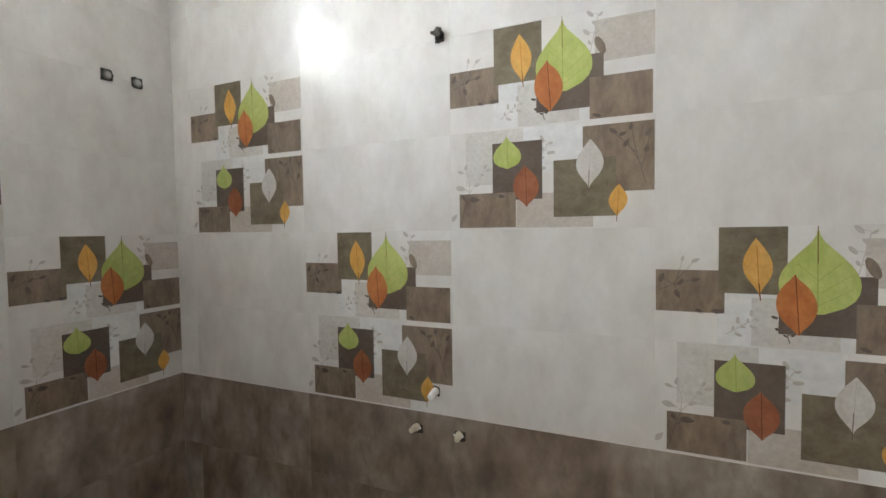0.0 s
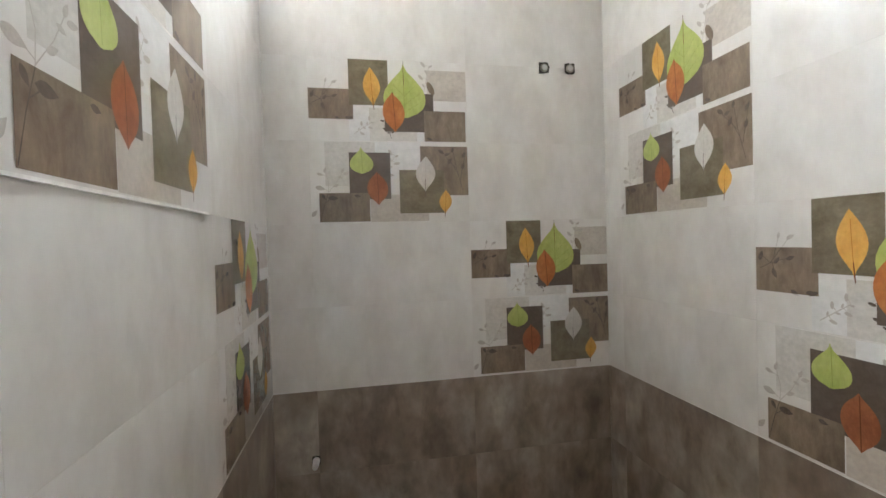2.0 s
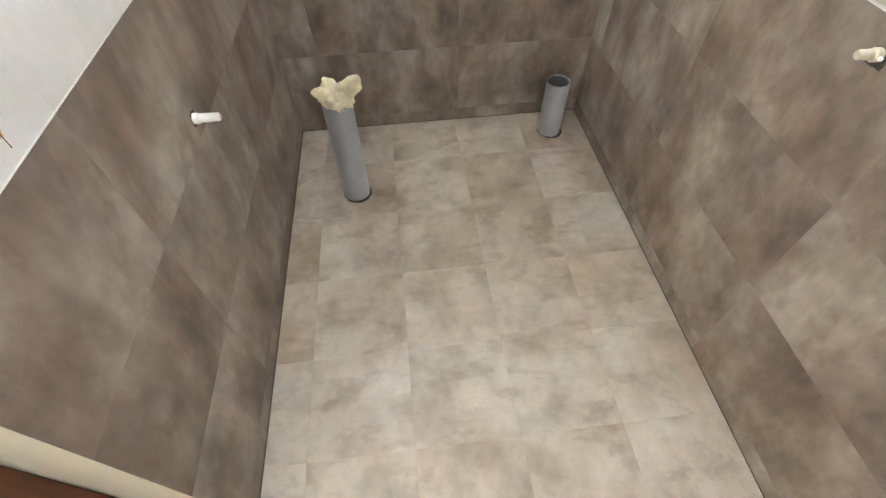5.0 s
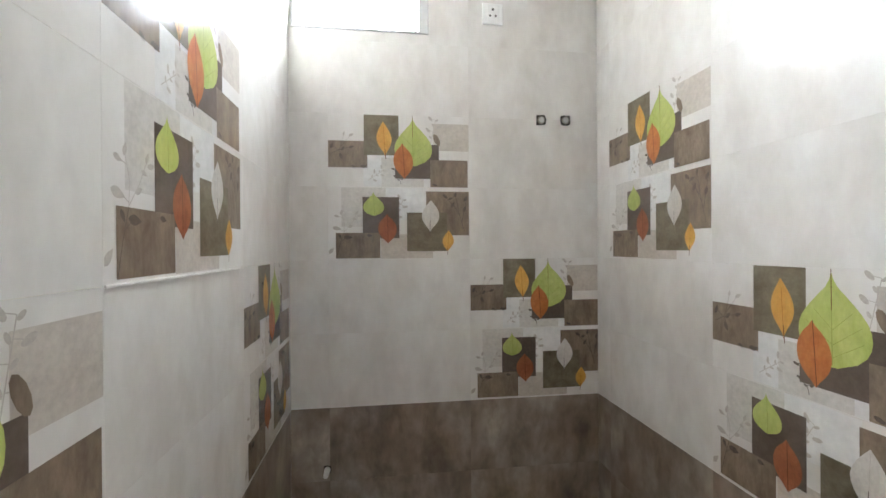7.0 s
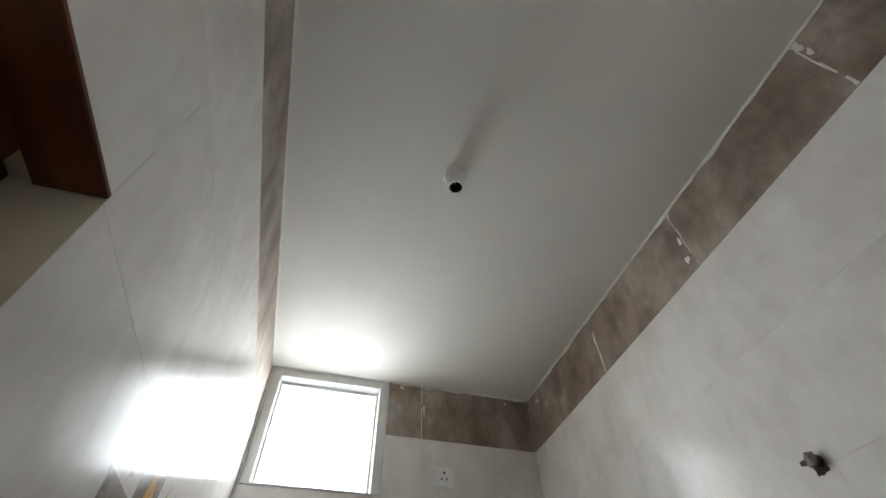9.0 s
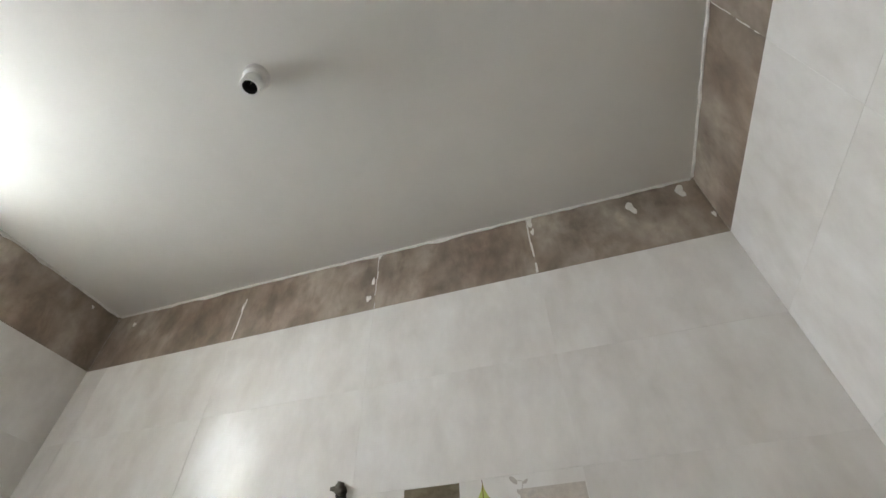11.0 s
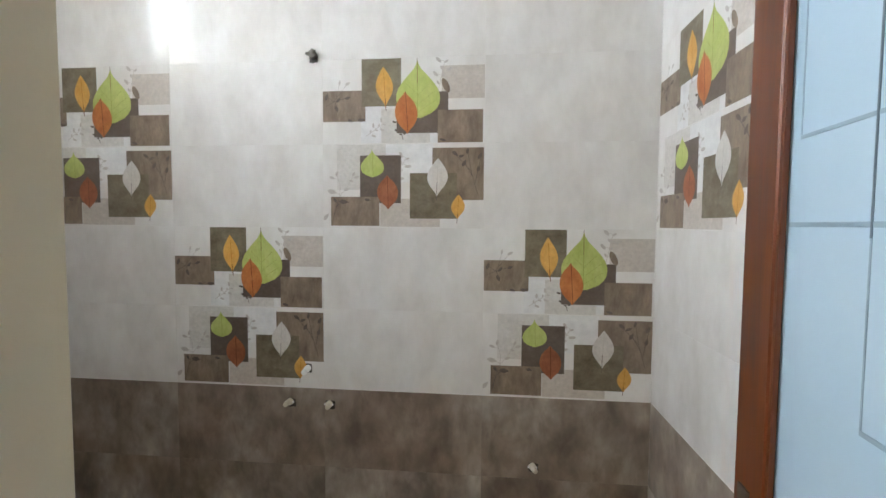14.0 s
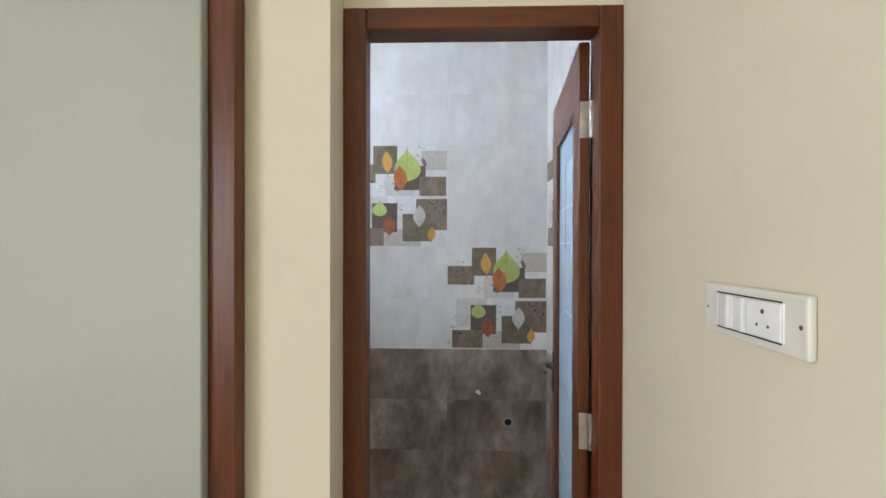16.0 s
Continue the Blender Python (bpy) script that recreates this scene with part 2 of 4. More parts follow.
def part(name, bm, mats, parent=None, label="", smooth=False):
    ob = new(name, mesh_of(name, bm, mats, smooth))
    if parent is not None:
        ob.parent = parent
    if label:
        tagged(ob, label)
    return ob


def empty(name, m):
    ob = new(name)
    ob.empty_display_size = 0.05
    ob.matrix_world = m
    return ob


def box(bm, x0, y0, z0, x1, y1, z1, bevel=0.0, seg=1):
    v = [bm.verts.new((x, y, z)) for z in (z0, z1) for y in (y0, y1) for x in (x0, x1)]
    faces = [bm.faces.new([v[i] for i in f]) for f in ((0, 2, 3, 1), (4, 5, 7, 6), (0, 1, 5, 4), (2, 6, 7, 3), (0, 4, 6, 2), (1, 3, 7, 5))]
    if bevel:
        edges = list({e for f in faces for e in f.edges})
        bmesh.ops.bevel(bm, geom=edges, offset=bevel, segments=seg, affect='EDGES', profile=0.5)
    return bm


def boxed(*a, **k):
    return box(bmesh.new(), *a, **k)


def lathe(bm, profile, seg=24, m=None):
    """Rings of (radius, height) about local z; a radius of 0 closes to a point."""
    m = m or Matrix()
    rings = []
    for r, z in profile:
        if r <= 0:
            rings.append([bm.verts.new(m @ Vector((0, 0, z)))])
        else:
            rings.append([bm.verts.new(m @ Vector((r * math.cos(2 * math.pi * i / seg), r * math.sin(2 * math.pi * i / seg), z))) for i in range(seg)])
    for a, b in zip(rings, rings[1:]):
        for i in range(seg):
            j = (i + 1) % seg
            if len(a) == 1 and len(b) > 1:
                bm.faces.new((a[0], b[i], b[j]))
            elif len(b) == 1 and len(a) > 1:
                bm.faces.new((a[i], a[j], b[0]))
            elif len(a) > 1:
                bm.faces.new((a[i], a[j], b[j], b[i]))
    return bm


def facing(origin, n):
    """Local z along n, local y up."""
    z = Vector(n).normalized()
    y = Vector((0, 0, 1))
    x = y.cross(z).normalized()
    return Matrix.Translation(origin) @ Matrix((x, z.cross(x), z)).transposed().to_4x4()


# ---------------------------------------------------------------- structure
def structure(name, boxes, mat, label, category):
    bm = bmesh.new()
    for b in boxes:
        box(bm, *b)
    ob = part(name, bm, mat)
    return tagged(ob, label, category, kind="structure")


G = 0.0006                                   # depth of the joints behind the tiles' faces
wall_north = structure("wall_north", [(-0.25, Y1 + G, -0.2, X1 + 0.2, Y1 + 0.2, CEIL)], GROUT, "tiled shower wall with brown dado and leaf-printed tiles", "wall")
wy0, wy1, wz0, wz1 = WIN
wall_west = structure("wall_west", [
    (-0.14, -0.32, -0.2, -G, Y1 + G - 0.001, wz0), (-0.14, wy1, wz0, -G, Y1 + G - 0.001, CEIL),
    (-0.14, -0.32, wz0, -G, wy0, CEIL), (-0.14, wy0, wz1, -G, wy1, CEIL)], GROUT, "tiled end wall with a small high window", "wall")
dx0, dx1, dz = DOOR
wall_south = structure("wall_south", [
    (-0.001, -0.305, -0.2, 1.619, -0.1795, CEIL), (-0.001, -0.1795, -0.2, dx0, Y0 - G, CEIL), (dx0, -0.180, dz, HALL_X - 0.001, Y0 - G, CEIL),
    (dx1, -0.180, -0.2, X1 + 0.2, Y0 - G, dz), (HALL_X - 0.001, -0.180, dz, X1 + 0.2, Y0 - G, CEIL)], CREAM, "cream-plastered door wall, tiled on the bathroom side", "wall")
wall_east = structure("wall_east", [(X1 + G, Y0 - G + 0.0005, -0.2, X1 + 0.2, Y1 + G - 0.001, CEIL)], GROUT, "tiled end wall behind the open door", "wall")
floor = structure("floor", [(-0.23, -0.18, -0.20, X1 + 0.2, Y1 + 0.2, FLOOR - 0.0012)], GROUT_DARK, "bathroom floor of taupe mottled ceramic tiles", "floor")
ceiling = structure("ceiling", [(-0.25, -0.32, CEIL, X1 + 0.2, Y1 + 0.2, CEIL + 0.15)], CEILING_WHITE, "plain white painted bathroom ceiling", "ceiling")

# the passage outside the door, closed around and behind the walker
passage_wall = structure("wall_passage_east", [(HALL_X, HALL_Y, -0.2, HALL_X + 0.15, -0.1805, CEIL)], CREAM, "cream painted side wall of the passage", "wall")
passage_back = structure("wall_passage_south", [(-0.6, HALL_Y - 0.2, -0.2, HALL_X + 0.15, HALL_Y, CEIL)], CREAM, "cream painted end wall of the passage", "wall")
# unseen window opening, added so that its lamp lights the passage
passage_west = structure("wall_passage_west", [(-0.6, HALL_Y, -0.2, -0.45, -3.45, CEIL), (-0.6, -2.15, -0.2, -0.45, -0.4005, CEIL),
    (-0.6, -3.45, -0.2, -0.45, -2.15, 0.9), (-0.6, -3.45, 2.3, -0.45, -2.15, CEIL)], CREAM, "cream painted wall with an unseen, added window opening", "wall")
passage_north = structure("wall_passage_north", [(-0.6, -0.4, -0.2, 0.52, -0.3055, CEIL), (0.52, -0.4, 2.15, 1.353, -0.3055, CEIL)], CREAM, "cream painted wall beside the pale door", "wall")
passage_floor = structure("floor_passage", [(-0.6, HALL_Y - 0.2, -0.2, HALL_X + 0.15, -0.1750, FLOOR + 0.02)], FLOOR_TILE, "pale tiled floor of the passage", "floor")
passage_ceiling = structure("ceiling_passage", [(-0.6, HALL_Y - 0.2, CEIL + 0.001, HALL_X + 0.15, -0.3202, CEIL + 0.15)], CEILING_WHITE, "plain white passage ceiling", "ceiling")

# ---------------------------------------------------------------- things: bathroom
# door frame with a stepped profile, and the leaf that stands open into the room
FY0, FY1 = -0.190, -0.085
door_frame = empty("door_1", pose(1.98, -0.14, FLOOR))
tagged(door_frame, "mahogany-stained wooden bathroom door, standing open inwards", "door", kind="structure")
inv = door_frame.matrix_world.inverted()


def world_part(name, bm, mats, parent, label="", smooth=False):
    """A part whose mesh was written in world metres."""
    base = parent.matrix_world if parent.parent is None else parent.parent.matrix_world @ parent.matrix_basis
    bm.transform(base.inverted())
    return part(name, bm, mats, parent, label, smooth)


def jamb(bm, x0, x1, z0, z1, inner):
    """An upright of the frame: full depth outside, rebated towards the leaf."""
    d = 0.016 * inner
    box(bm, min(x0, x1), FY0, z0, max(x0, x1), -0.128, z1, 0.004, 2)
    box(bm, min(x0, x1 + d), -0.1285, z0, max(x0, x1 + d), FY1, z1, 0.003)
    return bm


TOPZ = 2.116
west_jamb = boxed(1.6195, FY0, FLOOR, 1.679, -0.128, TOPZ, bevel=0.004, seg=2)
box(west_jamb, 1.5925, -0.1285, FLOOR, 1.632, -0.110, TOPZ, 0.002)
world_part("frame_jamb", west_jamb, MAHOGANY, door_frame)
world_part("frame_jamb", jamb(bmesh.new(), 2.3345, 2.274, FLOOR, TOPZ, 1), MAHOGANY, door_frame)
hb = bmesh.new()
box(hb, 1.6795, FY0, 2.061, 2.2735, -0.128, TOPZ, 0.004, 2)
box(hb, 1.6325, -0.1285, 2.077, 2.2895, FY1, TOPZ - 0.002, 0.003)
box(hb, 1.5930, FY1 + 0.0005, 2.106, 2.3025, -0.0105, TOPZ - 0.001, 0.002)
world_part("frame_head", hb, MAHOGANY_ACROSS, door_frame)

world_part("frame_lining", boxed(2.303, FY1 + 0.0005, FLOOR, 2.3345, -0.0105, TOPZ - 0.001, bevel=0.002), MAHOGANY, door_frame)

# leaf: local x from the hinge to the free edge, local y through its thickness, z up
LEAF_W, LEAF_T = 0.628, 0.029
ang = math.degrees(math.atan2(0.625, 0.065))
leaf = empty("door_leaf", Matrix())
leaf.parent = door_frame
leaf.matrix_basis = inv @ pose(2.248, -0.092, 0, 0, 0, ang)
LZ0, LZ1 = FLOOR + 0.012, 2.066
GX0, GX1, GZ0, GZ1 = 0.104, 0.530, 0.200, 1.898
tagged(leaf, "mahogany-stained leaf with a long frosted pane")
part("stile", boxed(0, -LEAF_T, LZ0, GX0, 0, LZ1, bevel=0.003), MAHOGANY, leaf)
part("stile", boxed(GX1, -LEAF_T, LZ0, LEAF_W, 0, LZ1, bevel=0.003), MAHOGANY, leaf)
part("rail", boxed(GX0 + 0.0005, -LEAF_T + 0.001, GZ1, GX1 - 0.0005, -0.001, LZ1, bevel=0.003), MAHOGANY_ACROSS, leaf)
part("rail", boxed(GX0 + 0.0005, -LEAF_T + 0.001, LZ0, GX1 - 0.0005, -0.001, GZ0, bevel=0.003), MAHOGANY_ACROSS, leaf)
bead = bmesh.new()
for y in (-0.010, -LEAF_T + 0.003):
    box(bead, GX0 - 0.001, y, GZ0, GX0 + 0.008, y + 0.007, GZ1)
    box(bead, GX1 - 0.008, y, GZ0, GX1 + 0.001, y + 0.007, GZ1)
    box(bead, GX0 + 0.008, y, GZ1 - 0.008, GX1 - 0.008, y + 0.007, GZ1 + 0.001)
    box(bead, GX0 + 0.008, y, GZ0 - 0.001, GX1 - 0.008, y + 0.007, GZ0 + 0.008)
part("glazing_bead", bead, MAHOGANY, leaf)
part("glass_pane", boxed(GX0 + 0.001, -0.021, GZ0 + 0.001, GX1 - 0.001, -0.015, GZ1 - 0.001), FROSTED, leaf, "frosted pale blue glass pane")
# smoked lines let into the pane, and faint thin lines: a broken frame and cross bars
V1, V2, V3 = 0.355, 0.264, 0.500
for name, ink, label, bars in (
        ("etched_lines", ETCH, "dark smoked lines on the glass", (
            (GX0 + 0.01, 1.796, V1, 1.808), (V1 - 0.0016, 1.500, V1 + 0.0016, 1.796), (V2, 0.990, GX1 - 0.009, 1.002))),
        ("faint_lines", FAINT_LINE, "faint lines on the glass", (
            (V1 - 0.0016, 1.280, V1 + 0.0016, 1.4998), (V2 - 0.0016, 1.002, V2 + 0.0016, 1.512), (V3 - 0.0015, 1.6425, V3 + 0.0015, GZ1 - 0.01),
            (GX0 + 0.03, 1.6365, V3 + 0.0015, 1.642), (V2 - 0.0016, 1.5122, V1 - 0.0018, 1.519), (V1 + 0.0018, 1.5122, GX1 - 0.009, 1.519),
            (GX0 + 0.02, 1.2735, V1 + 0.0016, 1.2798), (V1 - 0.06, 0.735, GX1 - 0.01, 0.741)))):
    lines = bmesh.new()
    for x0, z0, x1, z1 in bars:
        box(lines, x0, -0.0148, z0, x1, -0.0138 if ink is ETCH else -0.0142, z1)
    part(name, lines, ink, leaf, label)


def hinge(z):
    bm = bmesh.new()
    box(bm, -0.026, -0.0400, z - 0.05, 0.0, -0.0385, z + 0.05, 0.0005)
    box(bm, -0.0022, -0.029, z - 0.05, 0.0, -0.003, z + 0.05, 0.0006)
    for k in range(5):
        lathe(bm, [(0, 0), (0.0055, 0), (0.0055, 0.019), (0, 0.019)], 12, pose(-0.003, -0.0335, z - 0.05 + 0.0202 * k))
    for dz in (-0.035, 0, 0.035):
        lathe(bm, [(0.0042, 0), (0.0035, 0.0012), (0, 0.0012)], 10, pose(-0.0022, -0.016, z + dz, 0, -90, 0))
    return bm


for z in (1.852, 0.995, 0.20):
    part("hinge", hinge(z), STEEL, leaf, "bright steel butt hinge", True)
hd = bmesh.new()
box(hd, 0.568, 0.0, 0.915, 0.604, 0.005, 1.075, 0.002, 2)
lathe(hd, [(0.015, 0), (0.015, 0.010), (0.010, 0.013), (0.010, 0.045), (0, 0.045)], 20, pose(0.586, 0.004, 1.02, -90, 0, 0))
lathe(hd, [(0, 0), (0.009, 0.001), (0.0085, 0.09), (0.006, 0.112), (0, 0.115)], 16, pose(0.592, 0.042, 1.02, 0, -90, 0))
lathe(hd, [(0.008, 0), (0.008, 0.004), (0.003, 0.004), (0, 0.002)], 16, pose(0.586, 0.004, 0.945, -90, 0, 0))
part("door_handle", hd, TARNISHED, leaf, "dull metal lever handle on a long plate", True)

# window: coated frame in the opening, one pane
window = empty("window_1", pose(-0.10, (wy0 + wy1) / 2, wz0))
tagged(window, "small high square window with a white frame", "window", kind="structure")
fw = 0.044
for b in ((wy0 + 0.002, wz0 + 0.010, wy0 + fw, wz1), (wy1 - fw, wz0 + 0.010, wy1 - 0.002, wz1)):
    world_part("window_frame", boxed(-0.13, b[0], b[1], -0.004, b[2], b[3], bevel=0.003), ALUMINIUM, window)
world_part("window_frame", boxed(-0.13, wy0 + fw + 0.0005, wz1 - 0.040, -0.004, wy1 - fw - 0.0005, wz1, bevel=0.003), ALUMINIUM, window)
world_part("window_sill", boxed(-0.16, wy0 + 0.002, wz0 + 0.0005, 0.004, wy1 - 0.002, wz0 + 0.0098, bevel=0.002), ALUMINIUM, window)
tr = bmesh.new()
for b in ((wy0 + fw, wz0 + 0.010, wy0 + fw + 0.012, wz1 - 0.04), (wy1 - fw - 0.012, wz0 + 0.010, wy1 - fw, wz1 - 0.04)):
    box(tr, -0.075, b[0] + 0.0003, b[1], -0.055, b[2] - 0.0003, b[3])
box(tr, -0.075, wy0 + fw + 0.0125, wz1 - 0.056, -0.055, wy1 - fw - 0.0125, wz1 - 0.0403)
world_part("sash_track", tr, ALUMINIUM, window)
wp = world_part("pane", boxed(-0.068, wy0 + fw + 0.012, wz0 + 0.010, -0.064, wy1 - fw - 0.012, wz1 - 0.055), CLEAR, window)
wp.visible_shadow = False


def ragged_strip(name, p0, p1, n, depth, w0, w1, label):
    """A rough line of plaster along the ceiling joint; n points into the room."""
    rng = random.Random(name)
    bm = bmesh.new()
    a, b, n = Vector(p0), Vector(p1), Vector(n)
    steps = int((b - a).length / 0.018)
    rows = []
    for i in range(steps + 1):
        p = a.lerp(b, i / steps)
        w = w0 + (w1 - w0) * max(0.0, noise.noise(p * 16.0 + Vector((7, 3, 1)))) * 1.7 + rng.random() * 0.0015
        d = depth * (0.7 + 0.6 * rng.random())
        rows.append([bm.verts.new(p), bm.verts.new(p + n * d), bm.verts.new(p + n * d * 0.8 - Vector((0, 0, w))), bm.verts.new(p - Vector((0, 0, w + 0.001)) - n * 0.003)])
    for r, s in zip(rows, rows[1:]):
        for i in range(3):
            bm.faces.new((r[i], s[i], s[i + 1], r[i + 1]))
    bmesh.ops.recalc_face_normals(bm, faces=bm.faces)
    return tagged(part(name, bm, PLASTER), label, "trim", kind="structure")


for k, (p0, p1, n) in enumerate((((0.01, Y1, CEIL), (X1 - 0.01, Y1, CEIL), (0, -1, 0)), ((X1, Y1 - 0.01, CEIL), (X1, Y0 + 0.01, CEIL), (-1, 0, 0)),
                                 ((0, 0.57, CEIL), (0, Y1 - 0.01, CEIL), (1, 0, 0)), ((X1 - 0.01, Y0, CEIL), (0.01, Y0, CEIL), (0, 1, 0)))):
    ragged_strip("plaster_trim_%d" % (k + 1), p0, p1, n, 0.0045, 0.006, 0.016, "rough white plaster line along the ceiling joint")


def smear(p, n, size, drop, seed):
    """A dried splash of plaster on a tile."""
    rng = random.Random(seed)
    bm = bmesh.new()
    m = facing(p, n)
    lobe = [rng.random() * 6.28 for _ in range(2)]
    ring = []
    for i in range(22):
        a = 2 * math.pi * i / 22
        r = size * (0.72 + 0.22 * math.sin(2 * a + lobe[0]) + 0.16 * math.sin(3 * a + lobe[1]) + 0.10 * rng.random())
        x, y = r * math.cos(a), r * math.sin(a) * drop
        ring.append(bm.verts.new(m @ Vector((x, y, 0.0004))))
    mid = bm.verts.new(m @ Vector((0, 0, 0.0022)))
    for i in range(22):
        bm.faces.new((mid, ring[i], ring[(i + 1) % 22]))
    ob = part("plaster_smear", bm, PLASTER, None, "", True)
    return tagged(ob, "dried white plaster smear on the brown border tile", "stain", "plaster smears")


for i, (x, z, s, d) in enumerate(((1.871, 2.955, 0.014, 2.2), (1.874, 2.90, 0.007, 3.4), (1.279, 2.965, 0.011, 1.3), (1.262, 2.84, 0.006, 5.0), (1.250, 2.76, 0.010, 2.2),
                                  (2.215, 2.905, 0.020, 1.6), (2.385, 2.93, 0.022, 1.4), (0.115, 2.915, 0.010, 1.8), (2.435, 2.79, 0.006, 3.5), (0.685, 2.86, 0.005, 6.0))):
    smear((x, Y1 - 0.0002, z), (0, -1, 0), s, d, i)
for i, (y, z, s, d) in enumerate(((0.735, 2.85, 0.005, 8.0), (0.62, 2.955, 0.010, 1.2), (1.17, 2.945, 0.010, 0.7))):
    smear((0.0002, y, z), (1, 0, 0), s, d, 40 + i)


def joint_fill(p, n, along, seed, wide=0.0032):
    """White plaster pressed into an upright joint of the border tiles, broken here and there."""
    rng = random.Random(seed)
    bm = bmesh.new()
    z = BAND + 0.004
    while z < CEIL - 0.012:
        dz = 0.012 + 0.03 * rng.random()
        if rng.random() < 0.8:
            w = wide * (0.5 + 0.9 * rng.random())
            c = Vector(p) + Vector(along) * (rng.random() - 0.5) * 0.003
            a, b = c - Vector(along) * w / 2 - Vector(n) * 0.002, c + Vector(along) * w / 2 + Vector(n) * 0.0009
            box(bm, min(a.x, b.x), min(a.y, b.y), z, max(a.x, b.x), max(a.y, b.y), min(z + dz, CEIL - 0.006))
        z += dz
    tagged(part("joint_trim", bm, PLASTER), "broken white plaster line in a border tile joint", "trim", kind="structure")


for i, x in enumerate((0.690, 1.275, 1.860)):
    joint_fill((x, Y1, 0), (0, -1, 0), (1, 0, 0), 70 + i, (0.0045, 0.003, 0.006)[i])
joint_fill((0, 0.724, 0), (1, 0, 0), (0, 1, 0), 75)
joint_fill((X1, 0.715, 0), (-1, 0, 0), (0, 1, 0), 76, 0.0018)

# ceiling lamp holder with no bulb
def lamp_holder():
    base = empty("lamp_holder", pose(1.229, 0.528, CEIL))
    tagged(base, "white plastic ceiling lamp holder without a bulb", "lamp holder")
    part("base", lathe(bmesh.new(), [(0, 0.001), (0.036, 0.001), (0.037, -0.006), (0.033, -0.020), (0.024, -0.026), (0, -0.026)], 32), WHITE_PLASTIC, base, "", True)
    tilt = Matrix.Translation((0, 0, -0.022)) @ Matrix.Rotation(radians(180), 4, 'X')
    cup = part("socket", lathe(bmesh.new(), [(0.024, 0), (0.024, 0.012), (0.027, 0.014), (0.027, 0.050), (0.0255, 0.0525), (0.0205, 0.0525), (0.0205, 0.012), (0, 0.012)], 32, tilt), WHITE_PLASTIC, base, "", True)
    part("hollow", lathe(bmesh.new(), [(0.0204, 0.049), (0.0204, 0.0125), (0, 0.0125)], 32, tilt), HOLLOW_SHADE, cup, "inside of the socket, its shade painted black", True)
    pins = bmesh.new()
    for sx in (-0.006, 0.006):
        lathe(pins, [(0.0022, 0.0), (0.0022, 0.012), (0, 0.0135)], 10, tilt @ Matrix.Translation((sx, 0, 0.012)))
    part("contact", pins, BRASS_DULL, cup, "", True)


lamp_holder()


def floor_pipe(x, y, r, top, label, wrapped):
    ob = empty("floor_pipe", pose(x, y, FLOOR))
    tagged(ob, label, "pipe", "grey floor pipes")
    h = top - FLOOR
    tube = part("pipe", lathe(bmesh.new(), [(r, -0.02), (r, h - 0.002), (r - 0.001, h), (r - 0.004, h), (r - 0.005, h - 0.002), (r - 0.005, 0.03)], 40), PVC, ob, "", True)
    part("pipe_inside", lathe(bmesh.new(), [(r - 0.0055, h - 0.004), (r - 0.0055, 0.03), (0, 0.03)], 40), PVC_INSIDE, tube, "inside of the pipe, its shade painted in darker grey", True)
    bm = bmesh.new()
    rng = random.Random(int(x * 1000))
    inner, outer = [], []
    for i in range(40):
        a = 2 * math.pi * i / 40
        # cut gap all round; the wider side is the pipe's shade, painted dark
        q = r + 0.0012 + 0.003 * rng.random() + 0.010 * max(0.0, math.cos(a - 0.6))
        inner.append(bm.verts.new(((r - 0.001) * math.cos(a), (r - 0.001) * math.sin(a), 0.0006)))
        outer.append(bm.verts.new((q * math.cos(a), q * math.sin(a), 0.0006)))
    for i in range(40):
        j = (i + 1) % 40
        bm.faces.new((inner[i], outer[i], outer[j], inner[j]))
    part("cut_gap", bm, HOLE_SHADE_JOINT, ob, "dark gap cut round the pipe, widened on one side as painted shade")
    if wrapped:
        bm = bmesh.new()
        bmesh.ops.create_icosphere(bm, subdivisions=5, radius=1.0)
        for v in bm.verts:
            d = v.co.normalized()
            fold = noise.noise(d * 3.4 + Vector((3, 1, 9)))
            lump = noise.noise(d * 1.7 + Vector((5, 2, 4)))
            s = 0.98 + 0.20 * lump + 0.30 * abs(noise.noise(d * 4.6 + Vector((2, 7, 1)))) + 0.10 * fold - 0.22 * abs(noise.noise(d * 9.0))
            ears = sum(a * max(0.0, d.dot(Vector(e).normalized()) - 0.88) / 0.12 for a, e in ((0.95, (0.2, 0.9, 0.75)), (0.45, (-0.7, -0.5, 0.8)), (0.55, (0.75, -0.6, 0.6)), (0.6, (0.1, 0.5, 1.0)), (0.4, (0.4, -0.7, 0.9))))
            if d.z > 0:
                s += ears
                s -= 0.45 * max(0.0, d.z - 0.7) / 0.3
            v.co = Vector((d.x * r * 1.05 * s, d.y * r * 1.05 * s, d.z * r * (0.95 if d.z > 0 else 0.9) * (s if d.z > 0 else 1.0)))
        bmesh.ops.translate(bm, verts=bm.verts, vec=(-0.004, 0.004, h + 0.012))
        part("foam_wrap", bm, FOAM, ob, "crumpled yellowed foam stuffed in the mouth", True)
    return ob


floor_pipe(0.438, 0.245, 0.052, 0.375, "upright grey plastic waste pipe stuffed with yellow foam", True)
floor_pipe(0.144, 1.135, 0.050, 0.195, "short upright open grey plastic waste pipe by the corner", False)


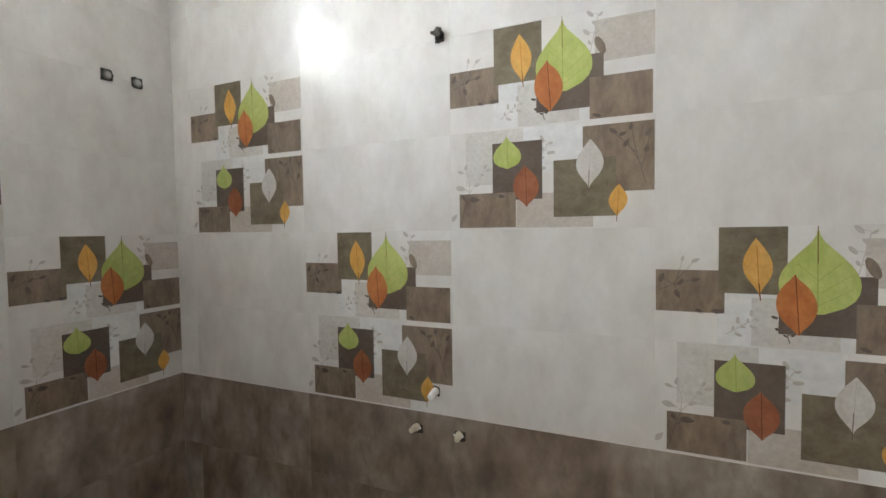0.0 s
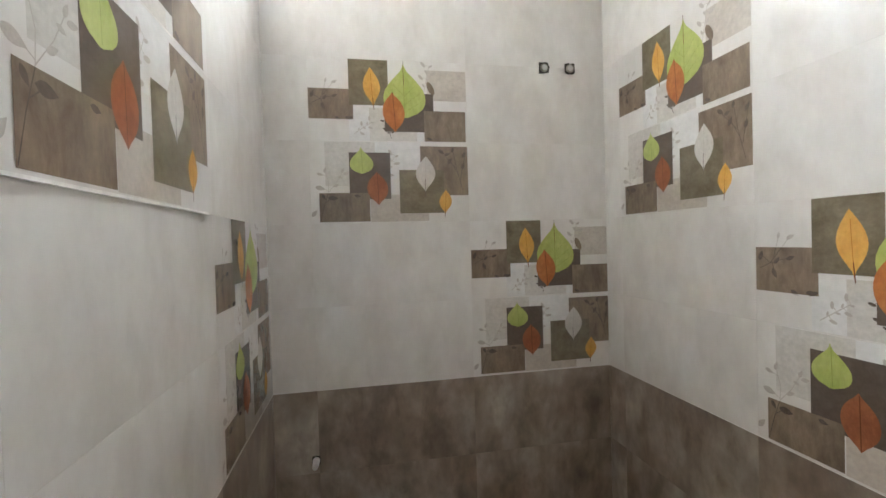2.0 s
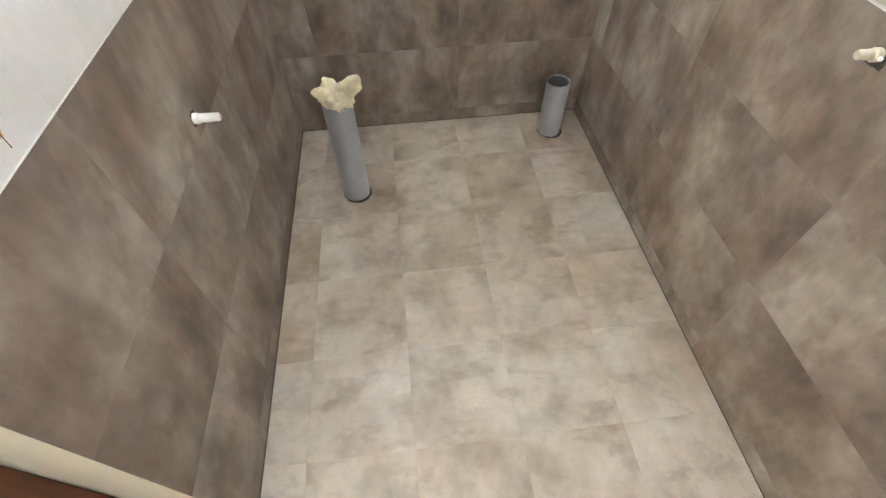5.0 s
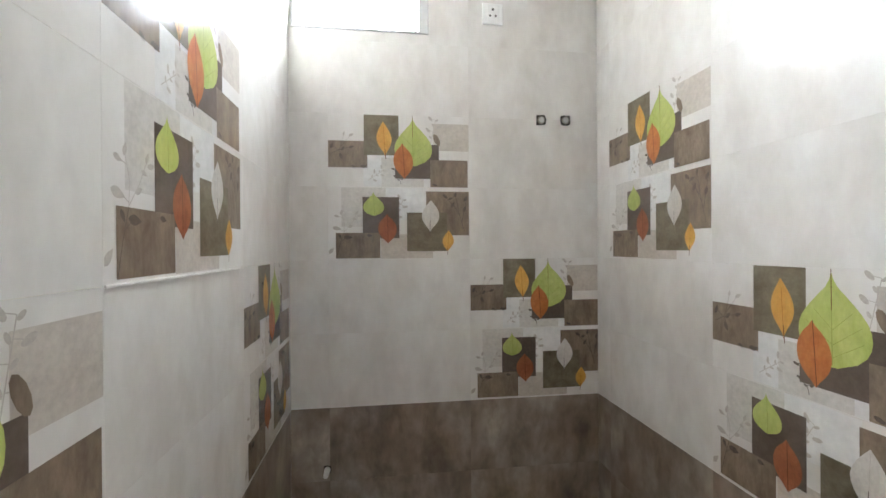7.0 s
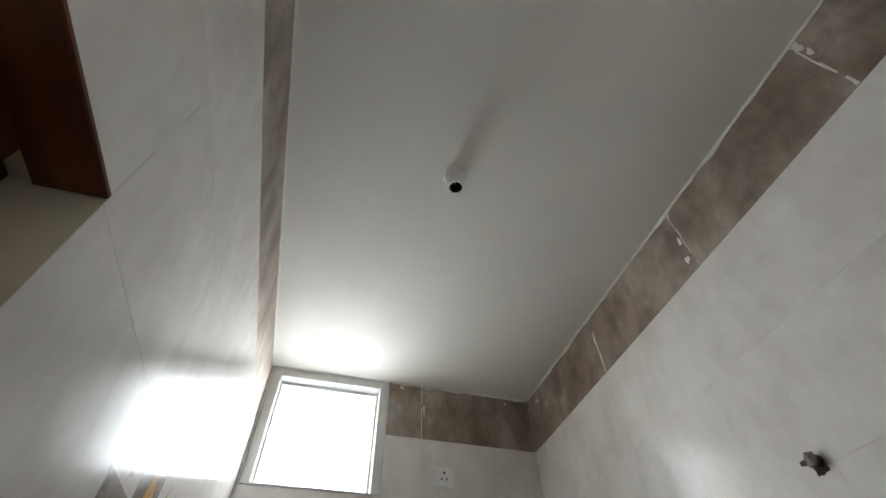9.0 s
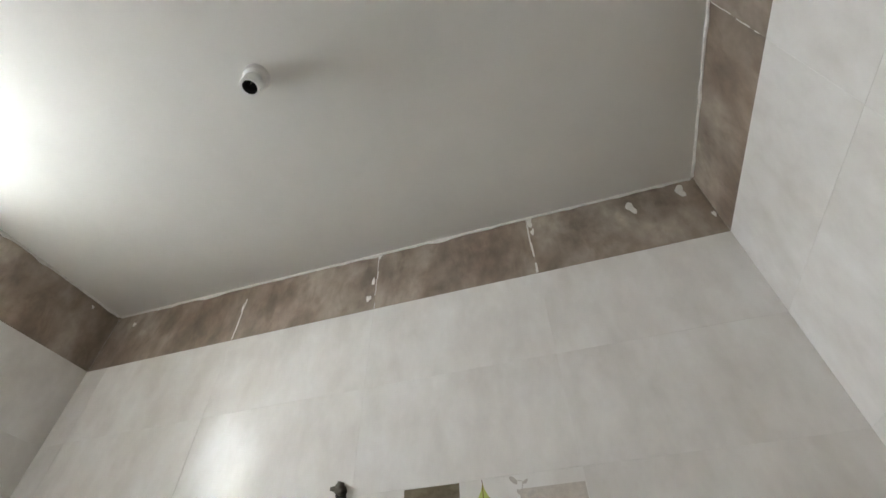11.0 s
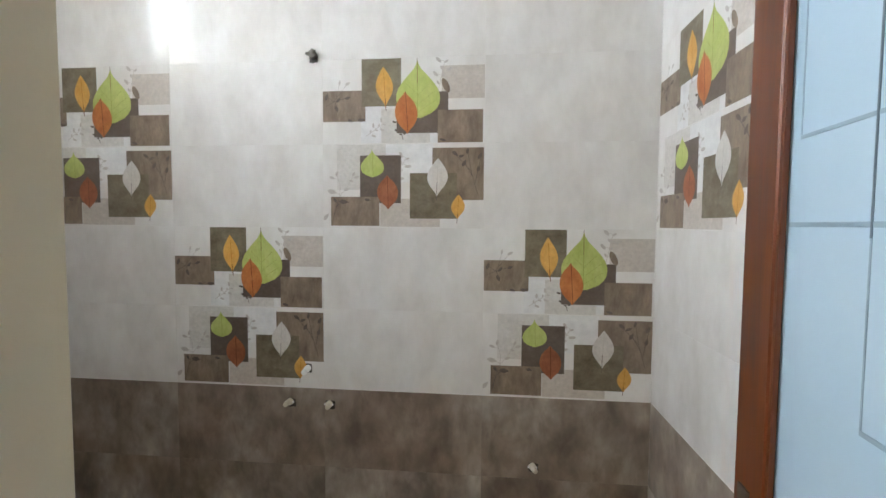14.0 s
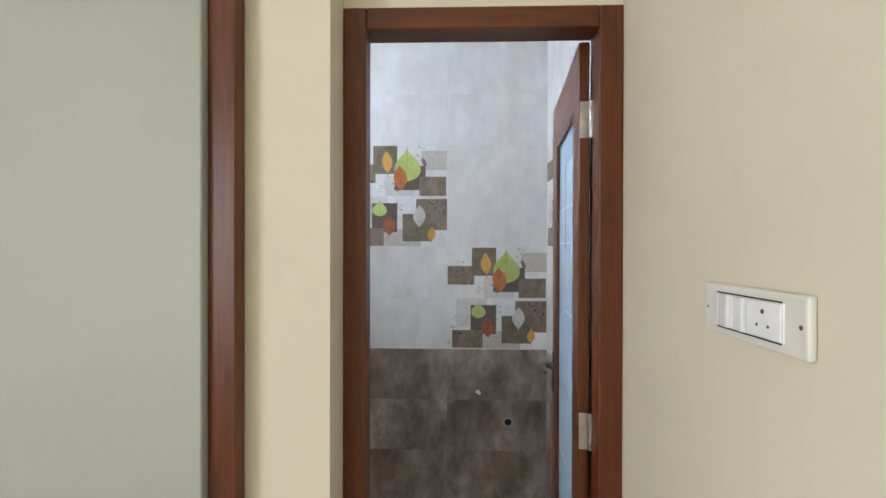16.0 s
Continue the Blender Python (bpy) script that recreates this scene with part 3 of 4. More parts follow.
def wall_hole(parent, w, h, dx=0.0, dy=0.0, seed=1):
    """A flat dark patch that paints the shade of a roughly cut hole in the tile, seen round the fitting."""
    rng = random.Random(seed)
    bm = bmesh.new()
    ring = []
    for i in range(24):
        a = 2 * math.pi * i / 24
        c, s = math.cos(a), math.sin(a)
        k = 1.0 / max(abs(c), abs(s)) ** 0.8
        j = 0.9 + 0.2 * rng.random()
        ring.append(bm.verts.new((dx + w / 2 * c * k * j, dy + h / 2 * s * k * j, 0.0008)))
    bm.faces.new(ring)
    part("cut_hole", bm, HOLE_SHADE_JOINT, parent, "flat dark patch painted as the shade in a hole cut in the tile")


def water_outlet(p, n, kind, label, seed, tilt=0.0):
    ob = empty("water_outlet", facing(p, n))
    tagged(ob, label, "water outlet", "capped water outlets")
    m = Matrix.Rotation(radians(tilt), 4, 'Y')
    if kind == "shower":
        ob.matrix_world = ob.matrix_world @ Matrix.Scale(0.8, 4)
    if kind == "metal":
        wall_hole(ob, 0.044, 0.044, seed=seed)
        part("threaded_socket", lathe(bmesh.new(), [(0.0165, -0.01), (0.0165, 0.004), (0.0155, 0.006), (0.0115, 0.006), (0.0115, 0.002), (0, 0.002)], 24, m), BRASS_DULL, ob, "dull metal threaded socket", True)
        part("stopper", lathe(bmesh.new(), [(0.0113, 0.002), (0.0113, 0.0075), (0.009, 0.010), (0, 0.0105)], 20, m), STEEL, ob, "grey round stopper", True)
    elif kind == "shower":
        wall_hole(ob, 0.040, 0.040, 0.0, -0.008, seed=seed)
        part("elbow", lathe(bmesh.new(), [(0.017, -0.01), (0.017, 0.012), (0.0185, 0.014), (0.0185, 0.021), (0.015, 0.025), (0, 0.026)], 24, Matrix.Translation((0, 0.006, 0)) @ m), TARNISHED, ob, "dull metal elbow body", True)
        nip = Matrix.Translation((0.004, 0.010, 0.022)) @ Matrix.Rotation(radians(-70), 4, 'X') @ Matrix.Rotation(radians(20), 4, 'Y')
        part("nipple", lathe(bmesh.new(), [(0.0105, -0.004), (0.0105, 0.009), (0.0115, 0.010), (0.0115, 0.014), (0.008, 0.014), (0.008, 0.008), (0, 0.008)], 20, nip), TARNISHED, ob, "threaded metal nipple", True)
        side = Matrix.Translation((-0.010, 0.006, 0.018)) @ Matrix.Rotation(radians(-60), 4, 'Y')
        part("side_plug", lathe(bmesh.new(), [(0.008, -0.004), (0.008, 0.014), (0.006, 0.015), (0.006, 0.020), (0, 0.020)], 8, side), TARNISHED, ob, "small metal side plug")
    elif kind == "stub":
        wall_hole(ob, 0.030, 0.034, seed=seed)
        plug = part("plug", lathe(bmesh.new(), [(0.0125, -0.01), (0.0125, 0.012), (0.0095, 0.014), (0.0095, 0.056), (0.008, 0.059), (0, 0.059)], 20, m), WHITE_PLASTIC, ob, "white plastic threaded plug", True)
        ring = bmesh.new()
        for k in range(5):
            lathe(ring, [(0.0096, 0.0165 + 0.006 * k), (0.0108, 0.0185 + 0.006 * k), (0.0096, 0.0205 + 0.006 * k)], 20, m)
        part("thread", ring, WHITE_PLASTIC, plug, "", True)
    else:
        wall_hole(ob, 0.036, 0.032, 0.004, -0.004, seed=seed)
        part("plug", lathe(bmesh.new(), [(0.0125, -0.01), (0.0125, 0.010), (0.009, 0.013), (0.009, 0.034), (0.0075, 0.038), (0, 0.039)], 20, m), OLD_PLASTIC, ob, "cream plastic end plug", True)
        ears = bmesh.new()
        box(ears, -0.017, -0.0035, 0.004, 0.017, 0.0035, 0.010, 0.0015)
        part("collar", ears, WHITE_PLASTIC, ob, "white collar behind the plug")
    return ob


N_, W_, S_, E_ = (0, -1, 0), (1, 0, 0), (0, 1, 0), (-1, 0, 0)
water_outlet((1.244, Y1, 2.112), N_, "shower", "metal shower outlet in a rough square tile hole", 1, 0)
water_outlet((0, 1.043, 2.098), W_, "metal", "metal water outlet in a small square hole", 2)
water_outlet((0, 1.153, 2.100), W_, "metal", "metal water outlet in a small square hole", 3)
water_outlet((1.142, Y1, 0.845), N_, "plug", "cream plastic plugged tap outlet in the dado", 4, -8)
water_outlet((1.293, Y1, 0.842), N_, "plug", "cream plastic plugged tap outlet in the dado", 5, 8)
water_outlet((1.212, Y1, 0.975), N_, "stub", "white plastic plugged spout outlet above the dado", 6, 6)
water_outlet((2.043, Y1, 0.648), N_, "plug", "white plastic plugged basin outlet in the dado", 7, 12)
water_outlet((0, 0.128, 0.647), W_, "stub", "white plastic plugged outlet on the brown end wall", 8)
water_outlet((0.873, Y0, 0.645), S_, "stub", "white plastic plug standing out of the brown wall", 9)

waste = empty("waste_outlet", facing((2.219, Y1, 0.472), N_))
tagged(waste, "grey plastic basin waste pipe end set in the dado", "pipe")
part("ring", lathe(bmesh.new(), [(0.027, -0.03), (0.029, 0.006), (0.027, 0.009), (0.0215, 0.009), (0.0205, 0.006), (0.0205, -0.03)], 32), PVC, waste, "pale grey pipe rim", True)
part("hollow", lathe(bmesh.new(), [(0.0206, 0.0035), (0, 0.0035)], 32), HOLLOW_SHADE, waste, "flat black disc painted as the shade in the pipe")


def power_socket(m):
    ob = empty("power_socket", m)
    tagged(ob, "white three-pin power socket on the end wall", "socket")
    part("plate", boxed(-0.045, -0.045, 0, 0.045, 0.045, 0.009, bevel=0.003, seg=2), WHITE_PLASTIC, ob)
    inner = part("insert", boxed(-0.024, -0.036, 0.0088, 0.024, 0.036, 0.0115, bevel=0.001), WHITE_PLASTIC, ob)
    for x, y, r in ((0, 0.017, 0.0058), (-0.012, -0.010, 0.0046), (0.012, -0.010, 0.0046)):
        part("pin_hole", lathe(bmesh.new(), [(r, 0.0117), (0, 0.0117)], 16, Matrix.Translation((x, y, 0))), GREY_HOLE, inner, "flat disc painted as a shaded pin hole")


power_socket(facing((0, 0.829, 2.541), W_))

# ---------------------------------------------------------------- things: passage
sw = empty("switch_plate", facing((HALL_X, -0.690, 1.406), E_))
tagged(sw, "white modular switch plate with two switches and a socket", "switch")
part("plate", boxed(-0.110, -0.040, 0, 0.110, 0.040, 0.012, bevel=0.005, seg=3), IVORY_PLASTIC, sw, "ivory cover plate")
modules = part("module_frame", boxed(-0.072, -0.026, 0.0115, 0.072, 0.026, 0.0135, bevel=0.001), WHITE_PLASTIC, sw)
# proud black strips stand for the shade in the gaps
slots = bmesh.new()
box(slots, -0.070, 0.0255, 0.0125, 0.068, 0.0275, 0.0139)
box(slots, -0.070, -0.0275, 0.0125, 0.068, -0.0255, 0.0139)
part("gap", slots, HOLLOW_SHADE, sw, "black strips painted as shaded gaps above and below the switches")
for x in (-0.052, -0.016):
    rk = boxed(x - 0.0165, -0.0245, 0.0134, x + 0.0165, 0.0245, 0.0175, bevel=0.0012)
    for v in rk.verts:
        if v.co.z > 0.015:
            v.co.z += 0.0035 * (v.co.x - x) / 0.0165
    part("rocker", rk, WHITE_PLASTIC, modules)
insert = part("socket_insert", boxed(0.004, -0.0245, 0.0134, 0.070, 0.0245, 0.0165, bevel=0.0012), WHITE_PLASTIC, sw)
for x, y, r in ((0.037, 0.011, 0.0034), (0.026, -0.008, 0.0024), (0.048, -0.008, 0.0024), (-0.098, 0.0, 0.0022), (0.098, 0.0, 0.0032)):
    deep = 0.0168 if abs(x) < 0.08 else 0.0123
    part("pin_hole" if abs(x) < 0.08 else "screw", lathe(bmesh.new(), [(r, deep), (0, deep)], 14, Matrix.Translation((x, y, 0))), GREY_HOLE, insert if abs(x) < 0.08 else sw, "small disc with the shade of a pin hole or screw painted in")

door2 = empty("door_2", pose(0.95, -0.36, FLOOR + 0.02))
tagged(door2, "pale green-cream flush door in a mahogany frame", "door", kind="structure")
world_part("frame_jamb", boxed(1.357, -0.352, FLOOR + 0.02, 1.420, -0.3052, 2.12, bevel=0.004, seg=2), MAHOGANY, door2)
world_part("frame_jamb", boxed(0.521, -0.352, FLOOR + 0.02, 0.575, -0.3052, 2.12, bevel=0.004, seg=2), MAHOGANY, door2)
world_part("frame_head", boxed(0.5755, -0.352, 2.062, 1.3565, -0.3052, 2.12, bevel=0.004, seg=2), MAHOGANY, door2)
world_part("door_leaf", boxed(0.577, -0.374, FLOOR + 0.03, 1.3555, -0.340, 2.060, bevel=0.003), PALE_GREEN, door2, "pale green-cream painted flush leaf")

# ---------------------------------------------------------------- tiles, last
J = 0.0002                                   # half a joint
tile_meshes = {}


def tile_mesh(w, h, mat, thick=0.008):
    key = (round(w, 4), round(h, 4), mat.name)
    if key not in tile_meshes:
        bm = boxed(J, J, -thick, w - J, h - J, 0.0)
        top = [e for e in bm.edges if all(abs(v.co.z) < 1e-6 for v in e.verts)]
        bmesh.ops.bevel(bm, geom=top, offset=0.00025, segments=1, affect='EDGES')
        tile_meshes[key] = mesh_of("tile", bm, mat)
    return tile_meshes[key]


# the printed motif in parts of a tile pair 254 wide and 264 high, from its upper left corner
KX = TILE_W / 254.0


LANCE = (0.0, 0.26, 0.50, 0.71, 0.87, 0.97, 1.0, 0.95, 0.82, 0.62, 0.36, 0.12, 0.0)
BODHI = (0.0, 0.05, 0.17, 0.38, 0.58, 0.76, 0.90, 0.98, 1.0, 0.97, 0.86, 0.62, 0.10)
ROUND = (0.0, 0.22, 0.52, 0.74, 0.89, 0.97, 1.0, 0.98, 0.90, 0.75, 0.52, 0.22, 0.0)


def leaf_shape(top, bottom, half, widths):
    """Outline of a leaf between two tips; widths: its half width along the way, as a share."""
    (tx, ty), (bx, by) = top, bottom
    n = len(widths) - 1
    right = [(tx + (bx - tx) * i / n + half * w, ty + (by - ty) * i / n) for i, w in enumerate(widths)]
    left = [(tx + (bx - tx) * i / n - half * w, ty + (by - ty) * i / n) for i, w in enumerate(widths) if w > 0]
    return right + left[::-1]


def rect(x0, y0, x1, y1):
    return [(x0, y0), (x1, y0), (x1, y1), (x0, y1)]


def stroke(x0, y0, x1, y1, w):
    d = math.hypot(x1 - x0, y1 - y0)
    nx, ny = -(y1 - y0) / d * w / 2, (x1 - x0) / d * w / 2
    return [(x0 + nx, y0 + ny), (x1 + nx, y1 + ny), (x1 - nx * 0.5, y1 - ny * 0.5), (x0 - nx * 0.5, y0 - ny * 0.5)]


def oval(x, y, a, b, turn=0):
    c, s = math.cos(radians(turn)), math.sin(radians(turn))
    return [(x + a * math.cos(t) * c - b * math.sin(t) * s, y + a * math.cos(t) * s + b * math.sin(t) * c) for t in [i * math.pi / 5 for i in range(10)]]


def sprig(out, x, y, turn, size, ink, layer):
    """A stem with a few small leaves or berries."""
    c, s = math.cos(radians(turn)), math.sin(radians(turn))
    tip = (x + size * c, y + size * s)
    out.append((layer, ink, stroke(x, y, *tip, 1.1)))
    for k, side in ((0.30, 1), (0.55, -1), (0.78, 1), (1.0, -1)):
        px, py = x + size * k * c, y + size * k * s
        qx, qy = px - side * s * size * 0.20, py + side * c * size * 0.20
        out.append((layer, ink, stroke(px, py, qx, qy, 0.8)))
        out.append((layer, ink, oval(qx, qy, size * 0.115, size * 0.052, turn + 55 * side)))
        out.append((layer, ink, oval(px + 0.3 * (px - qx), py + 0.3 * (py - qy), size * 0.07, size * 0.035, turn - 40 * side)))


def plant(out, area, low, high, stems, leaves):
    """A fine printed plant: dark inside the brown square it grows in, faint beyond it."""
    shapes = [stroke(*s, 1.0) for s in stems]
    for x, y, a, turn in leaves:
        n, c, s = 8, math.cos(radians(turn)), math.sin(radians(turn))
        rim = [(a * (2 * i / n - 1), 0.46 * a * math.sin(math.pi * (i / n) ** 0.8)) for i in range(n + 1)]
        rim += [(u, -v) for u, v in rim[n - 1:0:-1]]
        shapes.append([(x + u * c - v * s, y + u * s + v * c) for u, v in rim])
    for poly in shapes:
        out.append((low, "faint", poly))
        for axis, limit, less in ((0, area[0], False), (0, area[2], True), (1, area[1], False), (1, area[3], True)):
            if poly:
                poly = clip(poly, axis, limit, less)
        if len(poly) > 2:
            out.append((high, "sprig", poly))


def motif_upper():
    o = []
    o.append((0, "clear", rect(62, 72, 190, 132)))
    o.append((1, "mist", rect(94, 78, 170, 132)))
    o.append((1, "beige", rect(188, 14, 254, 64)))
    o.append((2, "taupe", rect(0, 49, 69, 97)))
    o.append((3, "olive", rect(63, 1, 125, 74)))
    o.append((2, "umber", rect(118, 53, 198, 116)))
    o.append((3, "taupe", rect(182, 81, 251, 132)))
    plant(o, (0, 49, 69, 97), 1, 4,
          [(6, 72, 18, 66), (18, 66, 29, 52), (29, 52, 40, 38), (18, 66, 26, 64), (22, 60, 28, 37), (20, 65, 24, 76), (26, 63, 40, 60), (18, 66, 8, 58)],
          [(7, 58, 6, -70), (26, 63, 5, -50), (41, 60, 5, -20), (23, 77, 6, 65), (41, 38, 5, -25), (28, 36, 4, -80), (45, 96, 5, 30), (60, 94, 4, -20)])
    sprig(o, 182, 54, -78, 48, "faint", 4)
    o.append((4, "taupe", oval(194, 44, 12, 5, 65)))
    sprig(o, 70, 120, -35, 34, "faint", 4)
    sprig(o, 128, 126, -105, 30, "sprig", 1)
    o.append((4, "sprig", oval(64, 95, 5, 2.2, -20)))
    o.append((4, "sprig", oval(190, 127, 5, 2.2, 20)))
    o.append((5, "amber", leaf_shape((97, 13), (101, 76), 13.5, LANCE)))
    o.append((6, "amber_vein", stroke(98, 22, 101, 77, 1.0)))
    o.append((7, "dark_vein", stroke(100.4, 62, 102, 81, 1.3)))
    o.append((5, "green", leaf_shape((150, 3), (152, 93), 34, BODHI)))
    o.append((6, "green_vein", stroke(150, 6, 151, 91, 1.4)))
    o.append((7, "dark_vein", stroke(150, 1, 150.4, 40, 1.0)))
    for k, (ya, yb, d) in enumerate(((58, 40, 18), (72, 52, 26), (84, 66, 28))):
        o.append((6, "green_vein", stroke(151, ya, 151 + d, yb, 0.7)))
        o.append((6, "green_vein", stroke(151, ya, 151 - d, yb, 0.7)))
    o.append((7, "orange", leaf_shape((131, 52), (135, 117), 17.5, ROUND)))
    o.append((8, "dark_vein", stroke(132, 52, 136, 116, 1.2)))
    return o


def motif_lower():
    o = []
    o.append((0, "clear", rect(100, 0, 176, 60)))
    o.append((0, "clear", rect(60, 66, 92, 84)))
    o.append((1, "mist", rect(23, 1, 101, 72)))
    o.append((1, "beige", rect(92, 86, 186, 130)))
    o.append((2, "umber", rect(60, 18, 125, 93)))
    o.append((3, "taupe", rect(13, 83, 91, 129)))
    o.append((2, "taupe", rect(174, 7, 253, 88)))
    o.append((3, "olive", rect(139, 46, 212, 117)))
    plant(o, (13, 83, 91, 129), 2, 4,
          [(14, 128, 20, 104), (20, 104, 27, 82), (27, 82, 28, 66), (28, 66, 22, 45), (27, 82, 40, 66), (40, 66, 50, 48), (22, 98, 30, 92), (27, 80, 18, 75), (25, 56, 16, 53)],
          [(15, 53, 5, 20), (23, 46, 5, -75), (50, 47, 4.5, -65), (55, 52, 5, -10), (39, 71, 5, -25), (15, 75, 8, 15), (34, 91, 8, 5), (20, 89, 5, 60), (5, 115, 7, -50), (46, 58, 4, 20), (72, 88, 5, 10)])
    plant(o, (174, 7, 253, 88), 1, 3,
          [(244, 80, 234, 44), (234, 44, 209, 17), (234, 44, 228, 12), (240, 62, 248, 22), (236, 52, 224, 31), (240, 62, 244, 40)],
          [(223, 31, 6, -60), (209, 16, 6, 35), (228, 12, 5, -80), (247, 20, 6, -60), (245, 39, 6, -75), (219, 20, 5, -20)])
    sprig(o, 110, 62, -60, 46, "faint", 0)
    o.append((4, "green", leaf_shape((79, 8), (80, 52), 18.5, BODHI)))
    o.append((5, "green_vein", stroke(80, 12, 81, 50, 1.1)))
    o.append((5, "russet", leaf_shape((103, 49), (105, 103), 16.5, ROUND)))
    o.append((6, "dark_vein", stroke(104, 51, 105, 102, 1.2)))
    o.append((5, "silver", leaf_shape((183, 23), (181, 83), 16, LANCE)))
    o.append((6, "faint", stroke(183, 27, 181, 83, 0.9)))
    o.append((5, "amber", leaf_shape((215, 79), (213, 119), 10.5, LANCE)))
    o.append((6, "amber_vein", stroke(215, 84, 213, 119, 0.8)))
    o.append((7, "dark_vein", stroke(213.4, 110, 212.6, 124, 1.1)))
    o.append((7, "sprig", stroke(181.4, 60, 180.6, 89, 1.0)))
    return o


def clip(poly, axis, limit, keep_less):
    out = []
    for a, b in zip(poly, poly[1:] + poly[:1]):
        ina = (a[axis] <= limit) if keep_less else (a[axis] >= limit)
        inb = (b[axis] <= limit) if keep_less else (b[axis] >= limit)
        if ina:
            out.append(a)
        if ina != inb:
            t = (limit - a[axis]) / (b[axis] - a[axis])
            out.append(tuple(p + (q - p) * t for p, q in zip(a, b)))
    return out


MOTIFS = {"upper": motif_upper(), "lower": motif_lower()}
INKS = list(PRINT)
print_meshes = {}


def print_mesh(which, u0, u1, h0, h1):
    """The printed glaze of one tile, cut where the tile is cut."""
    key = (which, round(u0, 3), round(u1, 3), round(h0, 3), round(h1, 3))
    if key not in print_meshes:
        bm = bmesh.new()
        for rank, (layer, ink, shape) in enumerate(sorted(MOTIFS[which], key=lambda s: s[0])):
            poly = [(x * KX, TILE_H - y / 132.0 * TILE_H) for x, y in shape]
            for axis, limit, less in ((0, u0 + 0.002, False), (0, u1 - 0.002, True), (1, h0 + 0.002, False), (1, h1 - 0.002, True)):
                if poly:
                    poly = clip(poly, axis, limit, less)
            if len(poly) < 3:
                continue
            face = bm.faces.new([bm.verts.new((x - u0, y - h0, 0.00010 + 0.00001 * rank)) for x, y in poly])
            face.normal_update()
            if face.normal.z < 0:
                face.normal_flip()
            face.material_index = INKS.index(ink)
        print_meshes[key] = mesh_of("printed_motif", bm, [PRINT[k] for k in INKS])
    return print_meshes[key]


def lay(wall, frame_m, u0, u1, z0, z1, mat, decor=None, cell=None, proud=0.0):
    """One tile of a wall; decor names the printed half, cell the full tile's lower left corner."""
    if u1 - u0 < 0.006 or z1 - z0 < 0.006:
        return
    ob = new("tile", tile_mesh(u1 - u0, z1 - z0, mat))
    ob.parent = wall
    ob.matrix_basis = frame_m @ Matrix.Translation((u0, z0, proud))
    if decor:
        pr = new("printed_motif", print_mesh(decor, u0 - cell[0], u1 - cell[0], z0 - cell[1], z1 - cell[1]))
        pr.parent = ob
        tagged(pr, "printed leaves and brown squares")


def cut_out(r, hole):
    """The rest of a rectangle round a hole, as at most three rectangles."""
    u0, u1, z0, z1 = r
    a, b, c, d = hole
    if u1 <= a or u0 >= b or z1 <= c or z0 >= d:
        return [r]
    out = []
    if u0 < a:
        out.append((u0, a, z0, z1))
    if u1 > b:
        out.append((b, u1, z0, z1))
    lo, hi = max(u0, a), min(u1, b)
    if z0 < c:
        out.append((lo, hi, z0, c))
    if z1 > d:
        out.append((lo, hi, d, z1))
    return out


ROWS = [(FLOOR, 0.0), (0.0, 0.3), (0.3, 0.6), (0.6, 0.9), (0.9, 1.2), (1.2, 1.5), (1.5, 1.8), (1.8, 2.1), (2.1, 2.4), (2.4, BAND), (BAND, CEIL)]


def tile_wall(wall, frame_m, columns, high, low, hole=None, step=None):
    """high and low: the columns, by their full left edge, that bear the motif above or below z 1.5."""
    for left, u0, u1 in columns:
        for z0, z1 in ROWS:
            mat = BROWN_TILE if z1 <= DADO + 1e-6 or z0 >= BAND - 1e-6 else WHITE_TILE
            decor = None
            for cols, base in ((high, 1.5), (low, 0.9)):
                if left in cols:
                    decor = {round(base, 2): "lower", round(base + 0.3, 2): "upper"}.get(round(z0, 2), decor)
            proud = step[2] if step and step[0] <= left <= step[1] and step[3] - 0.01 <= z0 < step[4] - 0.01 else 0.0
            for r in (cut_out((u0, u1, z0, z1), hole) if hole else [(u0, u1, z0, z1)]):
                lay(wall, frame_m, *r, mat, decor, (left, z0), proud)


def wall_frame(origin, u):
    u = Vector(u)
    v = Vector((0, 0, 1))
    return Matrix.Translation(origin) @ Matrix((u, v, u.cross(v))).transposed().to_4x4()


T = TILE_W
for wall, b in ((wall_north, (0.0, Y1 + 0.0003, FLOOR, X1, Y1 + 0.01, DADO)), (wall_west, (-0.01, Y0, FLOOR, -0.0003, Y1, DADO)),
                (wall_east, (X1 + 0.0003, Y0, FLOOR, X1 + 0.01, Y1, DADO)), (wall_south, (0.0, Y0 - 0.01, FLOOR, dx0 - 0.001, Y0 - 0.0003, DADO))):
    part("grout_bed", boxed(*b), GROUT_DARK, wall)
tile_wall(wall_north, wall_frame((0, Y1, 0), (1, 0, 0)),
          [(0.105 - T, 0.0, 0.105), (0.105, 0.105, 0.690), (0.690, 0.690, 1.275), (1.275, 1.275, 1.860), (1.860, 1.860, X1)], (0.105, 1.275), (0.690, 1.860), None, (1.275, 1.275, 0.0005, 2.1, BAND))
tile_wall(wall_west, wall_frame((0, 0, 0), (0, 1, 0)),
          [(0.139 - T, Y0, 0.139), (0.139, 0.139, 0.724), (0.724, 0.724, Y1)], (0.139,), (0.724,), (wy0 - 0.02, wy1, wz0, 9.0))
